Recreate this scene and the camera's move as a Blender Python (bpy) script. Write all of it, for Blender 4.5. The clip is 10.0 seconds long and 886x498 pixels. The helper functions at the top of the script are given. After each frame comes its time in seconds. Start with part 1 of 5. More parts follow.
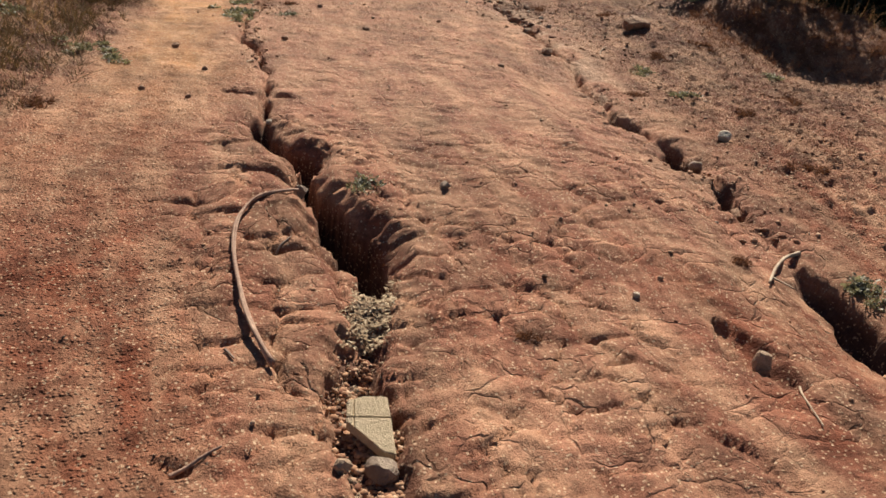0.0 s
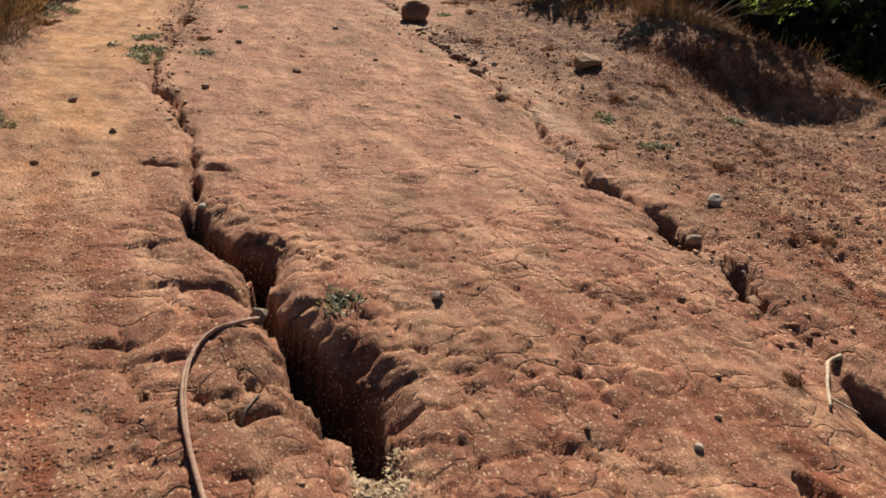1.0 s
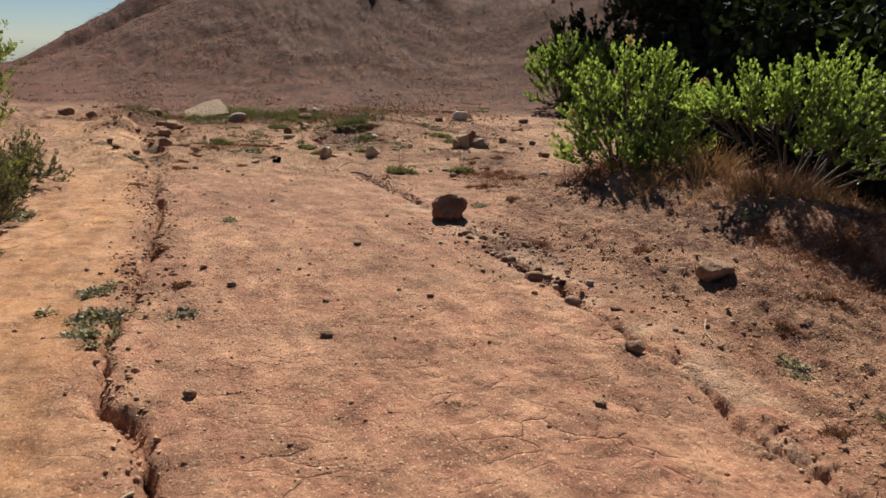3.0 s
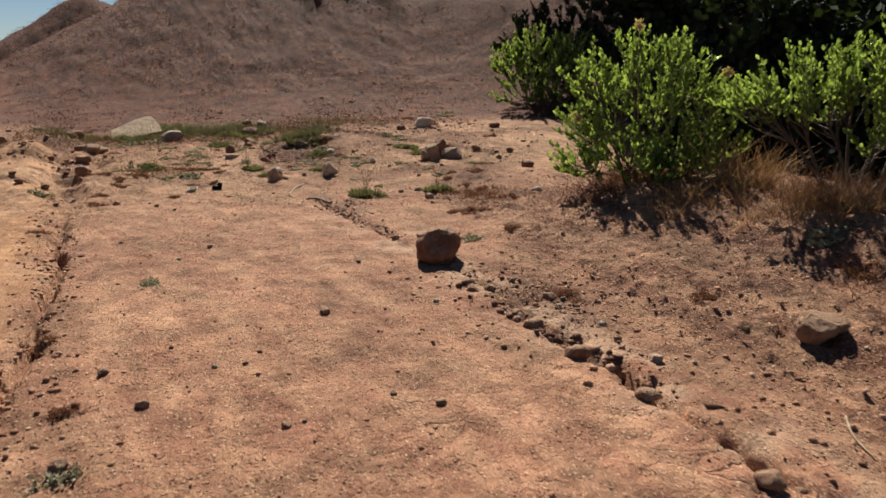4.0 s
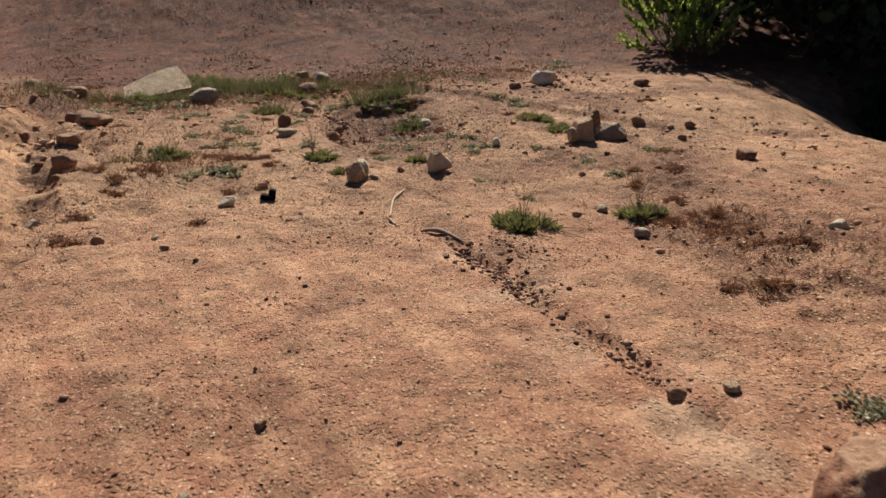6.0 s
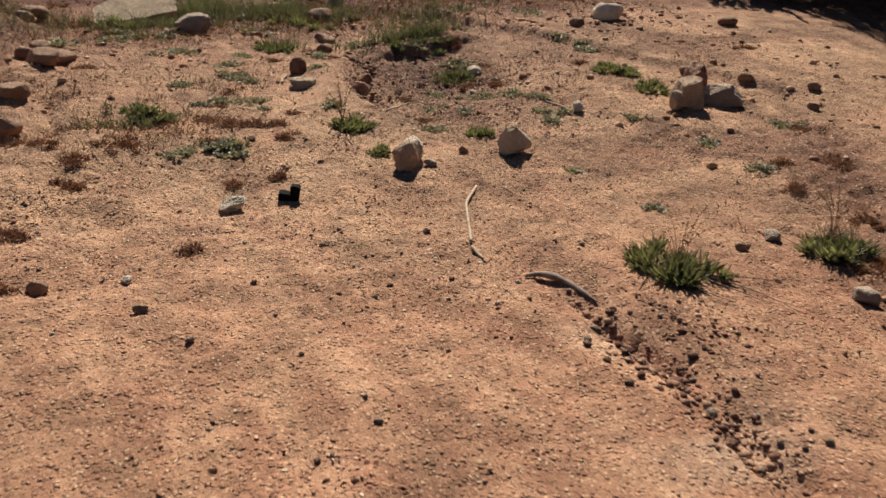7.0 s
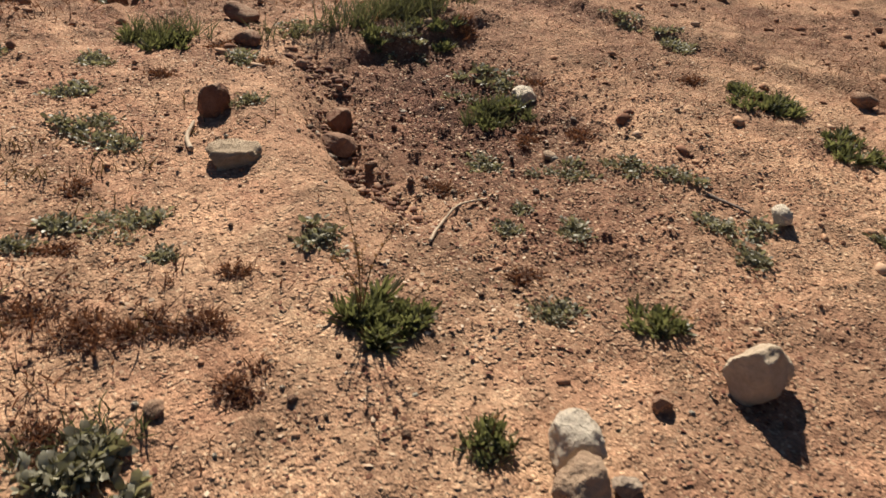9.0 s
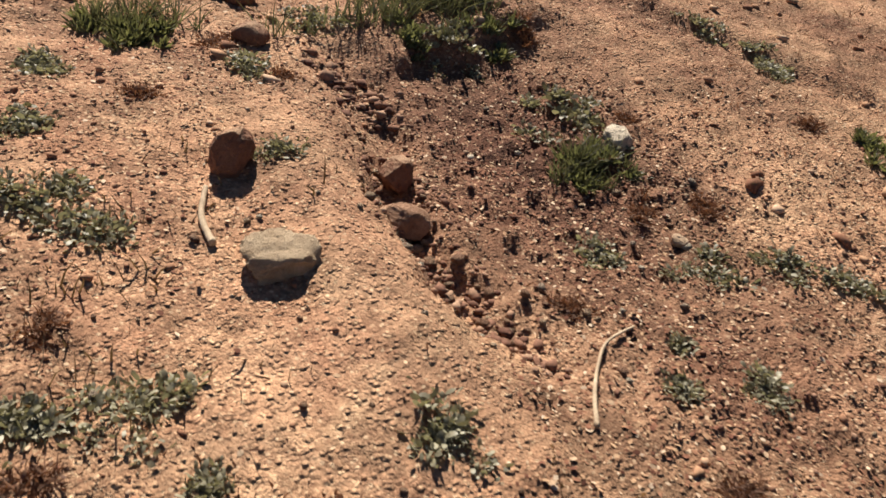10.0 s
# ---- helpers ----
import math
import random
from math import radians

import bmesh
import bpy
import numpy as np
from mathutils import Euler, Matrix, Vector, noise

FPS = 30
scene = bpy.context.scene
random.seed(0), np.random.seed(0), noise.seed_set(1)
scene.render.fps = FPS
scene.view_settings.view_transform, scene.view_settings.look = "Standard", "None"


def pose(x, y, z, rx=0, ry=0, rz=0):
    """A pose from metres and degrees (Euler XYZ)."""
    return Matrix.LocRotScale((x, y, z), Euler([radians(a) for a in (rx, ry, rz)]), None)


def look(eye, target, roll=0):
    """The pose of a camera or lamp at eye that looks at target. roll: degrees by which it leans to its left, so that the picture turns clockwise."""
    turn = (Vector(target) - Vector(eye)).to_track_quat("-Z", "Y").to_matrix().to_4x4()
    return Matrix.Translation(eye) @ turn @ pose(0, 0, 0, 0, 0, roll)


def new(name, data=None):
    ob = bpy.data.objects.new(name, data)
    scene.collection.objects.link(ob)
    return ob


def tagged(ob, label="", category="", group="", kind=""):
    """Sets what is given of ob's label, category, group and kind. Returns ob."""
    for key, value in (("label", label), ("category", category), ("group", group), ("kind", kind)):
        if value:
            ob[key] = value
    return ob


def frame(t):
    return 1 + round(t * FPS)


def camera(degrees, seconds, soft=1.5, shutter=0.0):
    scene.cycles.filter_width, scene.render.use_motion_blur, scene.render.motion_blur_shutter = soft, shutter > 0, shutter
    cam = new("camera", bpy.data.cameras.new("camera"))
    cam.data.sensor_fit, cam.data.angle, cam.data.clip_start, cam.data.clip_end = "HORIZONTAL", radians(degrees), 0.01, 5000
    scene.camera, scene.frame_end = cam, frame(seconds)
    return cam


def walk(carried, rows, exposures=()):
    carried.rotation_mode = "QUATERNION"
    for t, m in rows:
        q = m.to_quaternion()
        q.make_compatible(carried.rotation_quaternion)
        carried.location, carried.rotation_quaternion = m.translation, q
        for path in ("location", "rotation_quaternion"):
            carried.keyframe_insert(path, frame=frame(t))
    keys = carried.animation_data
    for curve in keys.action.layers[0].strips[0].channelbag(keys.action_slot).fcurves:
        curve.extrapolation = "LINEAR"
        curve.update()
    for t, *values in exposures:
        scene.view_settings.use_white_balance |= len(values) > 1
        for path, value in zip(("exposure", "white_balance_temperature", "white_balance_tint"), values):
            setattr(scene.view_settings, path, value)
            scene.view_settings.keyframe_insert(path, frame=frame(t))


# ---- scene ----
# ---- camera ----
cam = camera(58.3, 10.0, soft=1.6, shutter=0.15)
PATH = [
    (0, (0.055, -0.089, 1.478), (0.618, 1.624, 0.612), 5.0),
    (0.2, (0.022, 0.087, 1.456), (0.618, 1.776, 0.567), 5.3),
    (0.5, (-0.024, 0.411, 1.462), (0.637, 2.094, 0.605), 5.8),
    (0.8, (-0.058, 0.746, 1.526), (0.688, 2.398, 0.680), 6.4),
    (1, (-0.066, 0.965, 1.564), (0.734, 2.6, 0.735), 6.6),
    (1.2, (-0.030, 1.206, 1.568), (0.804, 2.841, 0.773), 6.5),
    (1.5, (-0.017, 1.611, 1.633), (0.785, 3.315, 0.962), 4.8),
    (1.7, (-0.010, 1.841, 1.640), (0.782, 3.576, 1.038), 3.9),
    (2, (-0.002, 2.175, 1.624), (0.778, 3.946, 1.117), 3.1),
    (2.2, (0.004, 2.456, 1.652), (0.811, 4.228, 1.195), 2.9),
    (2.5, (0.045, 2.815, 1.656), (0.878, 4.576, 1.205), 2.6),
    (2.7, (0.115, 3.092, 1.617), (0.969, 4.84, 1.154), 2.7),
    (3.8, (0.675, 4.81, 1.501), (1.653, 6.486, 1.016), 0.5),
    (4, (0.802, 5.144, 1.503), (1.79, 6.819, 1.033), 0.1),
    (4.2, (0.946, 5.590, 1.451), (1.808, 7.327, 0.959), -0.5),
    (4.5, (1.076, 6.148, 1.451), (1.912, 7.88, 0.904), -0.7),
    (4.8, (1.218, 6.711, 1.440), (2.039, 8.441, 0.862), -0.6),
    (5, (1.329, 7.077, 1.424), (2.149, 8.796, 0.814), -1.0),
    (5.2, (1.435, 7.447, 1.419), (2.263, 9.156, 0.790), -1.0),
    (5.5, (1.586, 8.017, 1.446), (2.43, 9.717, 0.816), 0.1),
    (5.7, (1.664, 8.396, 1.432), (2.536, 10.096, 0.84), 0.3),
    (6.8, (2.036, 10.427, 1.457), (2.904, 12.051, 0.676), 1.4),
    (7, (2.099, 10.798, 1.459), (2.973, 12.401, 0.644), 2.2),
    (7.2, (2.151, 11.141, 1.464), (3.039, 12.712, 0.603), 2.9),
    (7.5, (2.315, 11.646, 1.483), (3.22, 13.176, 0.566), 3.5),
    (7.8, (2.461, 12.199, 1.519), (3.389, 13.693, 0.566), 4.3),
    (8, (2.537, 12.521, 1.476), (3.482, 14.021, 0.549), 4.0),
    (8.2, (2.614, 12.856, 1.471), (3.586, 14.335, 0.538), 4.1),
    (8.5, (2.717, 13.313, 1.457), (3.756, 14.717, 0.482), 5.3),
    (8.8, (2.858, 13.774, 1.419), (3.939, 15.122, 0.412), 6.2),
    (9, (2.918, 14.073, 1.412), (4.017, 15.392, 0.387), 6.5),
    (9.3, (2.976, 14.485, 1.374), (4.096, 15.752, 0.307), 8.2),
    (9.5, (2.993, 14.768, 1.382), (4.173, 15.972, 0.306), 10.8),
    (9.8, (3.043, 15.114, 1.363), (4.265, 16.249, 0.259), 12.7),
    (10, (3.084, 15.353, 1.338), (4.324, 16.44, 0.206), 13.7),
]
walk(cam, [(t, look(eye, target, roll)) for t, eye, target, roll in PATH], exposures=[(0.0, .60), (1.5, .56), (3.0, .54), (5.5, .50), (7.0, .50), (8.5, .62), (9.5, .72), (10.0, .80)])

# ---- light ----
SUN_AZ, SUN_EL = 24.0, 40.0      # degrees right of +y, and above the ground
world = bpy.data.worlds.new("sky")
scene.world = world
world.use_nodes = True
wn = world.node_tree.nodes
sky = wn.new("ShaderNodeTexSky")
sky.sky_type = "NISHITA"
sky.sun_disc = False
sky.sun_elevation, sky.sun_rotation = radians(SUN_EL), radians(SUN_AZ)
sky.air_density, sky.dust_density, sky.ozone_density, sky.altitude = 0.8, 0.1, 3.0, 1500
wn["Background"].inputs["Strength"].default_value = 0.036
world.node_tree.links.new(sky.outputs[0], wn["Background"].inputs["Color"])
sun_data = bpy.data.lights.new("sun", "SUN")
sun_data.energy, sun_data.angle, sun_data.color = 5.0, radians(0.55), (1.0, 0.92, 0.8)
sun = new("sun", sun_data)
sun_to = Vector((math.sin(radians(SUN_AZ)) * math.cos(radians(SUN_EL)), math.cos(radians(SUN_AZ)) * math.cos(radians(SUN_EL)), math.sin(radians(SUN_EL))))
sun.matrix_world = look(sun_to * 60, (0, 0, 0))


# ---- noise and relief ----
def step(a, b, v):
    u = np.clip((v - a) / (b - a), 0, 1)
    return u * u * (3 - 2 * u)


def hash2(ix, iy, seed):
    n = (ix.astype(np.int64) * 374761393 + iy.astype(np.int64) * 668265263 + seed * 1442695041) & 0xFFFFFFFF
    n = ((n ^ (n >> 13)) * 1274126177) & 0xFFFFFFFF
    return ((n ^ (n >> 16)) & 0xFFFF) / 65535.0


def vnoise(x, y, seed=0):
    ix, iy = np.floor(x), np.floor(y)
    fx, fy = x - ix, y - iy
    u, v = fx ** 3 * (fx * (fx * 6 - 15) + 10), fy ** 3 * (fy * (fy * 6 - 15) + 10)
    a, b = hash2(ix, iy, seed), hash2(ix + 1, iy, seed)
    c, d = hash2(ix, iy + 1, seed), hash2(ix + 1, iy + 1, seed)
    return (a + (b - a) * u) * (1 - v) + (c + (d - c) * u) * v - 0.5


def fbm(x, y, seed=0, octaves=3, gain=0.5):
    out, amp, s = 0.0, 1.0, 1.0
    for k in range(octaves):
        out = out + amp * vnoise(x * s + 17.3 * k, y * s - 9.1 * k, seed + k)
        amp, s = amp * gain, s * 2.03
    return out


def worley(x, y, seed=0):
    """Nearest and second distance to scattered points, and a random number of the nearest."""
    ix, iy = np.floor(x), np.floor(y)
    f1, f2, num = np.full(x.shape, 9.0), np.full(x.shape, 9.0), np.zeros(x.shape)
    for dx in (-1, 0, 1):
        for dy in (-1, 0, 1):
            cx, cy = ix + dx, iy + dy
            d = np.hypot(cx + 0.1 + 0.8 * hash2(cx, cy, seed) - x, cy + 0.1 + 0.8 * hash2(cx, cy, seed + 7) - y)
            closer = d < f1
            f2 = np.where(closer, f1, np.minimum(f2, d))
            num = np.where(closer, hash2(cx, cy, seed + 3), num)
            f1 = np.where(closer, d, f1)
    return f1, f2, num


# Channels: x, y, half width, depth
GULLY_LEFT = [(.56, .9, .17, .10), (.53, 1.75, .14, .10), (.54, 2.2, .12, .11), (.57, 2.4, .09, .13), (.61, 2.56, .12, .06), (.70, 2.8, .12, .045), (.77, 3.02, .09, .2),
              (.75, 3.2, .11, .34), (.67, 3.45, .10, .34), (.57, 3.8, .05, .22), (.57, 4.0, .05, .2), (.61, 4.25, .08, .26), (.5, 4.45, .05, .16),
              (.44, 4.68, .09, .18), (.43, 5.0, .035, .06), (.47, 5.41, .05, .12), (.5, 5.85, .02, .03), (.53, 6.22, .05, .09), (.5, 6.72, .04, .09),
              (.42, 7.12, .035, .08), (.44, 7.6, .04, .08), (.6, 8.2, .03, .05), (.8, 9.05, .05, .12), (.98, 9.7, .04, .08), (1.04, 10.3, .06, .12),
              (1.25, 11.5, .05, .08), (1.42, 13.3, .12, .07), (1.72, 15.0, .2, .07), (1.8, 17, .26, .08), (1.95, 19, .2, .05)]
CROSS_CRACK = [(.24, 5.52, .02, .02), (.33, 5.48, .035, .06), (.42, 5.46, .02, .03)]
SIDE_PIT = [(.57, 5.42, .025, .04), (.63, 5.38, .045, .09), (.66, 5.34, .03, .04)]
LEDGE = [(1.02, 3.62, .015, .02), (1.12, 3.45, .03, .035), (1.18, 3.2, .03, .03), (1.2, 2.9, .02, .02)]
GULLY_RIGHT = [(3.25, 1.2, .25, .2), (3.08, 2.3, .2, .24), (3.06, 2.65, .14, .2), (3.08, 3.05, .09, .035), (3.12, 3.5, .08, .03), (3.12, 3.75, .09, .15), (3.17, 3.95, .05, .05),
               (3.2, 4.15, .06, .06), (3.2, 4.3, .11, .2), (3.2, 4.55, .09, .17), (3.2, 4.85, .08, .03), (3.17, 5.2, .11, .18), (3.16, 5.4, .06, .08), (3.2, 5.7, .05, .04), (3.2, 5.95, .06, .09),
               (3.29, 6.5, .045, .09), (3.28, 6.9, .04, .08), (3.31, 7.4, .04, .10), (3.38, 7.95, .04, .10), (3.48, 8.6, .04, .09), (3.6, 9.4, .03, .04),
               (3.66, 10.8, .07, .025), (3.74, 11.2, .07, .04), (3.74, 11.6, .08, .05), (3.86, 12.15, .09, .055), (3.93, 12.75, .08, .05), (3.95, 13.15, .08, .02), (4.0, 13.6, .04, .0)]
SIDE_CUT = [(2.2, 2.45, .03, .05), (2.2, 2.25, .09, .10), (2.21, 2.0, .05, .05), (2.3, 1.7, .04, .03), (2.35, 1.2, .05, .03)]
SIDE_CUT_LOW = [(1.7, 1.85, .02, .03), (1.8, 1.66, .035, .045), (1.9, 1.5, .03, .03)]
SMALL_CUTS = [(1.06, 3.42, .02, .03), (1.15, 3.32, .035, .05), (1.3, 3.3, .02, .03)]
CROSS_LEFT = [(-.13, 2.0, .02, .03), (-.07, 1.9, .03, .05), (.0, 1.93, .02, .02)]


DIG_RUN = [(4.97, 17.7, .12, .05), (4.76, 17.2, .12, .08), (4.56, 16.8, .11, .12), (4.45, 16.45, .11, .09), (4.46, 16.1, .10, .04)]


def cut(x, y, line):
    deep = np.zeros(x.shape)
    for (ax, ay, aw, ad), (bx, by, bw, bd) in zip(line, line[1:]):
        lx, ly = bx - ax, by - ay
        u = np.clip(((x - ax) * lx + (y - ay) * ly) / (lx * lx + ly * ly), 0, 1)
        r = np.hypot(x - ax - u * lx, y - ay - u * ly) / (aw + (bw - aw) * u)
        deep = np.maximum(deep, (ad + (bd - ad) * u) * (1 - step(.42 if max(aw, bw) > .085 and ay < 8 else .1, 1.18, r)))
    return deep


GROUND_Y = [-60, -10, 2.5, 3, 4, 5, 6, 7.5, 10, 12, 14.6, 16, 17.5, 20, 60]
GROUND_Z = [-1.5, -.6, -.24, -.2, -.09, -.06, -.02, .03, .05, .03, -.04, .03, .07, .03, .03]


def base_height(x, y):
    z = np.interp(y, GROUND_Y, GROUND_Z)
    z = z - .11 * step(2.3, 3.0, x) * (1 - step(5.8, 7.2, y))
    z = z + .12 * step(3.9, 5.0, x) * step(6.2, 7.6, y) * (1 - step(10, 12, y))
    return z + .10 * step(5.0, 6.5, x) * step(12, 14, y)


def bank_side(x, y):
    """How far a place lies behind the bank's front edge, in metres."""
    front = np.interp(x, [5.0, 5.3, 5.7, 6.1, 6.7, 7.4, 8.5], [9.2, 8.35, 7.85, 7.4, 6.7, 6.0, 5.2])
    return (y - front) * 0.75 + 0.25 * vnoise(x * 2.2, y * 2.2, 61)


def left_edge(y):
    return np.interp(y, [1, 3.3, 4.6, 5.3, 7.1, 8.2, 10.3, 13, 15.5, 24], [-1.6, -1.3, -1.0, -.82, -.42, -.4, -.12, .3, .5, .3])


def mid_crack(y):
    return np.interp(y, [p[1] for p in GULLY_LEFT], [p[0] for p in GULLY_LEFT])


def hill_height(x, y):
    """The heap of spoil that closes the view, and a second one behind its shoulder."""
    wx, wy = x + .4 * vnoise(x / 6, y / 6, 41) + .15 * vnoise(x / 1.7, y / 1.7, 47), y + .4 * vnoise(x / 6, y / 6, 42)
    r = np.minimum(np.hypot(wx - 11.2, wy - 33.6) - 11.4, np.hypot(wx - 21.0, wy - 31.0) - 13.6)
    r2 = np.hypot(wx - 4.7, wy - 37.5) - 5.7
    z, z2 = .58 * np.maximum((np.sqrt(r * r + 5.0) - r) * .5 - .2, 0), .67 * np.maximum((np.sqrt(r2 * r2 + .5) - r2) * .5 - .05, 0)
    top = np.maximum(z, z2)
    # torn ledge of bare earth high on the near side
    around = np.arctan2(wx - 11.2, wy - 33.6) * 9
    tooth = vnoise(around * 2.3, r * .35, 44) + .5 * vnoise(around * 6, r, 48)
    rib = vnoise(around * 1.5, r * .2, 49) + .5 * vnoise(around * 4.1, r * .5, 50)
    band = step(8.9, 10.0, x) * (1 - step(13.8, 15.0, x))
    rough = 0.09 * fbm(x * 1.9, y * 1.9, 45, 3, .6) + 0.16 * fbm(x / 2.5, y / 2.5, 46, 2)
    top = top + band * (.15 * step(2.9, 3.6, top + 1.0 * rib + .35 * tooth) + .12 * rib * step(2.8, 3.3, top))
    return np.where(top > 0, top + rough * step(0, 1.2, top), 0), np.minimum(r, r2)


def ridge(x, y):
    """Smooth trodden rib beside the dug hollow."""
    return np.exp(-((x - 4.26 - .25 * (y - 16.75)) / .17) ** 4) * step(15.7, 16.15, y) * (1 - step(17.2, 17.7, y))


def relief(x, y):
    """Height of the ground, and the masks that its material uses."""
    x, y = np.asarray(x, float), np.asarray(y, float)
    z = base_height(x, y)
    edge, crack = left_edge(y), mid_crack(y)
    hill, foot = hill_height(x, y)
    on_hill = 1 - step(2.2, 4.6, foot + 1.6 * vnoise(x * .7, y * .7, 74))
    out = np.maximum(np.maximum(-1.2 - x, x - 8.4), np.maximum(1.3 - y, y - 18.9))
    near = 1 - .85 * step(.4, 3.0, out)
    # valley under the trees, raised bank under the bushes
    bank = bank_side(x, y)
    z = z + .15 * step(-.6, .2, bank) * (1 - step(10.5, 13, y)) * step(4.7, 6.2, x)
    z = z + .13 * step(-.3, .05, bank + .18 * fbm(x * 4, y * 4, 62, 2)) * step(5.2, 6.0, x) * (1 - step(9.5, 12.5, y)) * (1 - step(6.6, 7.5, x)) * (1 - step(10.5, 13, y)) * step(4.7, 6.2, x)
    brink = np.interp(y, [0, 6.5, 7.5, 9, 11, 14, 20], [7.4, 7.15, 7.1, 7.8, 8.0, 8.8, 11.5])
    z = z - 1.5 * step(0, 1, (x - brink) / (2.0 + 2.0 * step(10, 13, y))) * (1 - on_hill)
    z = z + .25 * step(0, 1.6, edge - x)
    z = z - .12 * step(6.1, 6.9, x) * step(7.2, 8.0, y) * (1 - step(9, 10, y))
    z = z - .2 * np.exp(-(((x - 6.2) / .9) ** 2 + ((y - 6.85) / .75) ** 2) ** 1.5)
    # masks
    sand = step(-.12, .25, x - edge + .3 * vnoise(x * 3, y * 3, 5)) * (1 - step(-.30, .06, x - crack + .18 * vnoise(x * 4, y * 3, 6))) * (.05 + .95 * step(3.3, 7.0, y + 1.4 * vnoise(x * 1.5, y * 1.2, 8)))
    road = step(-.1, .15, x - edge) * (1 - step(0, .5, x - np.interp(y, [0, 6, 10, 14], [3.1, 3.25, 3.75, 4.2])))
    crust = step(-.45, .05, x - crack + .25 * vnoise(x * 2, y * 2, 9) + .5 * (1 - step(3.8, 5.2, y))) * road * (1 - .72 * step(4.5, 9.0, y)) * (1 - step(11.5, 14, y))
    dig = np.exp(-(((x - 5.25 - .3 * (y - 16.9)) / .7) ** 2 + ((y - 16.9) / 1.0) ** 2) ** 1.5)
    lower = np.exp(-(((x - 4.95) / .6) ** 2 + ((y - 15.85) / .55) ** 2))
    loose = np.maximum(np.maximum(dig, .8 * lower), .8 * np.exp(-(((x - 3.75) / .5) ** 2 + ((y - 8.9) / .8) ** 2)))
    loose = np.maximum(loose, .6 * np.exp(-(((x - 4.08) / .2) ** 2 + ((y - 12.6) / .4) ** 2)))
    loose = np.maximum(loose, .9 * np.exp(-(((x - 6.1 - .8 * (y - 13.4)) / .55) ** 2 + ((y - 13.8) / 1.0) ** 2)))
    litter = np.clip(step(.0, .4, x - np.interp(y, [0, 6, 10, 13], [3.3, 3.5, 4.2, 4.9])) * (1 - step(11.5, 13.5, y)) + step(0, .3, edge - x) + .85 * step(17.6, 19.0, y + .8 * vnoise(x * 1.3, y * 1.3, 79)), 0, 1)
    loose = np.maximum(loose, .55 * step(.05, .25, vnoise(x * .9, y * .9, 90) + .5 * vnoise(x * 3, y * 3, 91)) * step(13.2, 14.5, y) * (.35 + .65 * step(4.8, 5.6, x)) * (1 - on_hill) * (1 - ridge(x, y)))
    loose = np.maximum(loose, .7 * np.exp(-(((x - 2.42) / .3) ** 2 + ((y - 1.9) / .5) ** 2)) * (.7 + .8 * vnoise(x * 5, y * 5, 92)))
    # Dark soil on the bank's face, deepened here to stand for the bush's shadow.
    litter = np.clip(litter + .6 * np.exp(-(((x - 6.2) / 1.0) ** 2 + ((y - 7.3) / .9) ** 2)), 0, 1)
    loose = np.maximum(loose, .75 * np.exp(-(((x - 5.5) / .42) ** 2 + ((y - 12.4) / .8) ** 2)) * (.8 + .6 * vnoise(x * 4, y * 4, 93)))
    # relief from large to small
    z = z + .035 * fbm(x / 1.3, y / 1.7, 11, 2)
    z = z + .022 * road * vnoise(x * 2.6 + .3 * y, y * .45, 12)
    wx, wy = x + .09 * fbm(x * 4, y * 4, 21, 3), y + .09 * fbm(x * 4, y * 4, 23, 3)
    f1, f2, num = worley(wx * 3.5 + .3 * wy, wy * 5.4, 31)
    patch = step(-.22, .18, vnoise(x * .9, y * .8, 33) + .05 + .2 * (1 - step(3.5, 5.5, y)))
    patch = np.maximum(patch, (1 - step(.75, 1.05, x)) * step(-.35, -.1, x) * (1 - step(4.2, 5.2, y)))
    swell = .45 + .4 * (1 - step(3.0, 4.5, y)) + .6 * (1 - step(.6, 1.1, x)) * (1 - step(4.2, 5.5, y)) + .25 * (1 - step(1.2, 2.4, y))
    seam = 1 - step(.0, .10, f2 - f1)
    z = z + crust * patch * (swell * ((num - .5) * .018 + .024 * (1 - np.minimum(f1, 1) ** 2)) - .034 * seam * step(.1, .35, vnoise(x * 3.1, y * 3.3, 34) + .45) * (.5 + .5 * swell))
    f1b, f2b, numb = worley(wx * 8 + .5, wy * 12, 35)
    some = np.maximum(step(.05, .35, vnoise(x * 1.9, y * 2.1, 37)) * .7, step(-.45, -.2, x) * (1 - step(1.0, 1.25, x)) * (1 - step(4.6, 5.4, y)) * step(-.3, -.05, vnoise(x * 2.2, y * 2.3, 38)))
    z = z + crust * some * (.012 * (1 - f1b ** 2) + (numb - .5) * .010 - .016 * (1 - step(0, .16, f2b - f1b)) * (numb > .25))
    qx, qy = x + .035 * fbm(x * 11, y * 11, 81, 2), y + .035 * fbm(x * 11, y * 11, 83, 2)
    g1, g2, gn = worley(qx * 21, qy * 23, 36)
    clod = np.maximum(1 - (g1 / (.25 + .45 * gn)) ** 2, 0) * (gn > .3)
    k1, k2, kn = worley(x * 9, y * 10, 39)
    lump = np.maximum(1 - (k1 / (.2 + .4 * kn)) ** 2, 0) * (kn > .55)
    calm = 1 - .55 * crust - .35 * sand
    z = z + near * (.016 * fbm(x * 6, y * 7, 13, 3, .6) + .011 * np.maximum(calm, .3) * (1 - .5 * step(4.5, 6, y) * (1 - step(11.5, 13.5, y)) * (1 - litter)) * fbm(x * 23, y * 25, 15, 2, .7) * (1 + .9 * litter + .6 * loose) + .009 * clod * (.16 + .9 * litter + .8 * loose) * (1 - .7 * crust) + .014 * lump * (.3 + litter + loose) * (1 - .6 * crust))
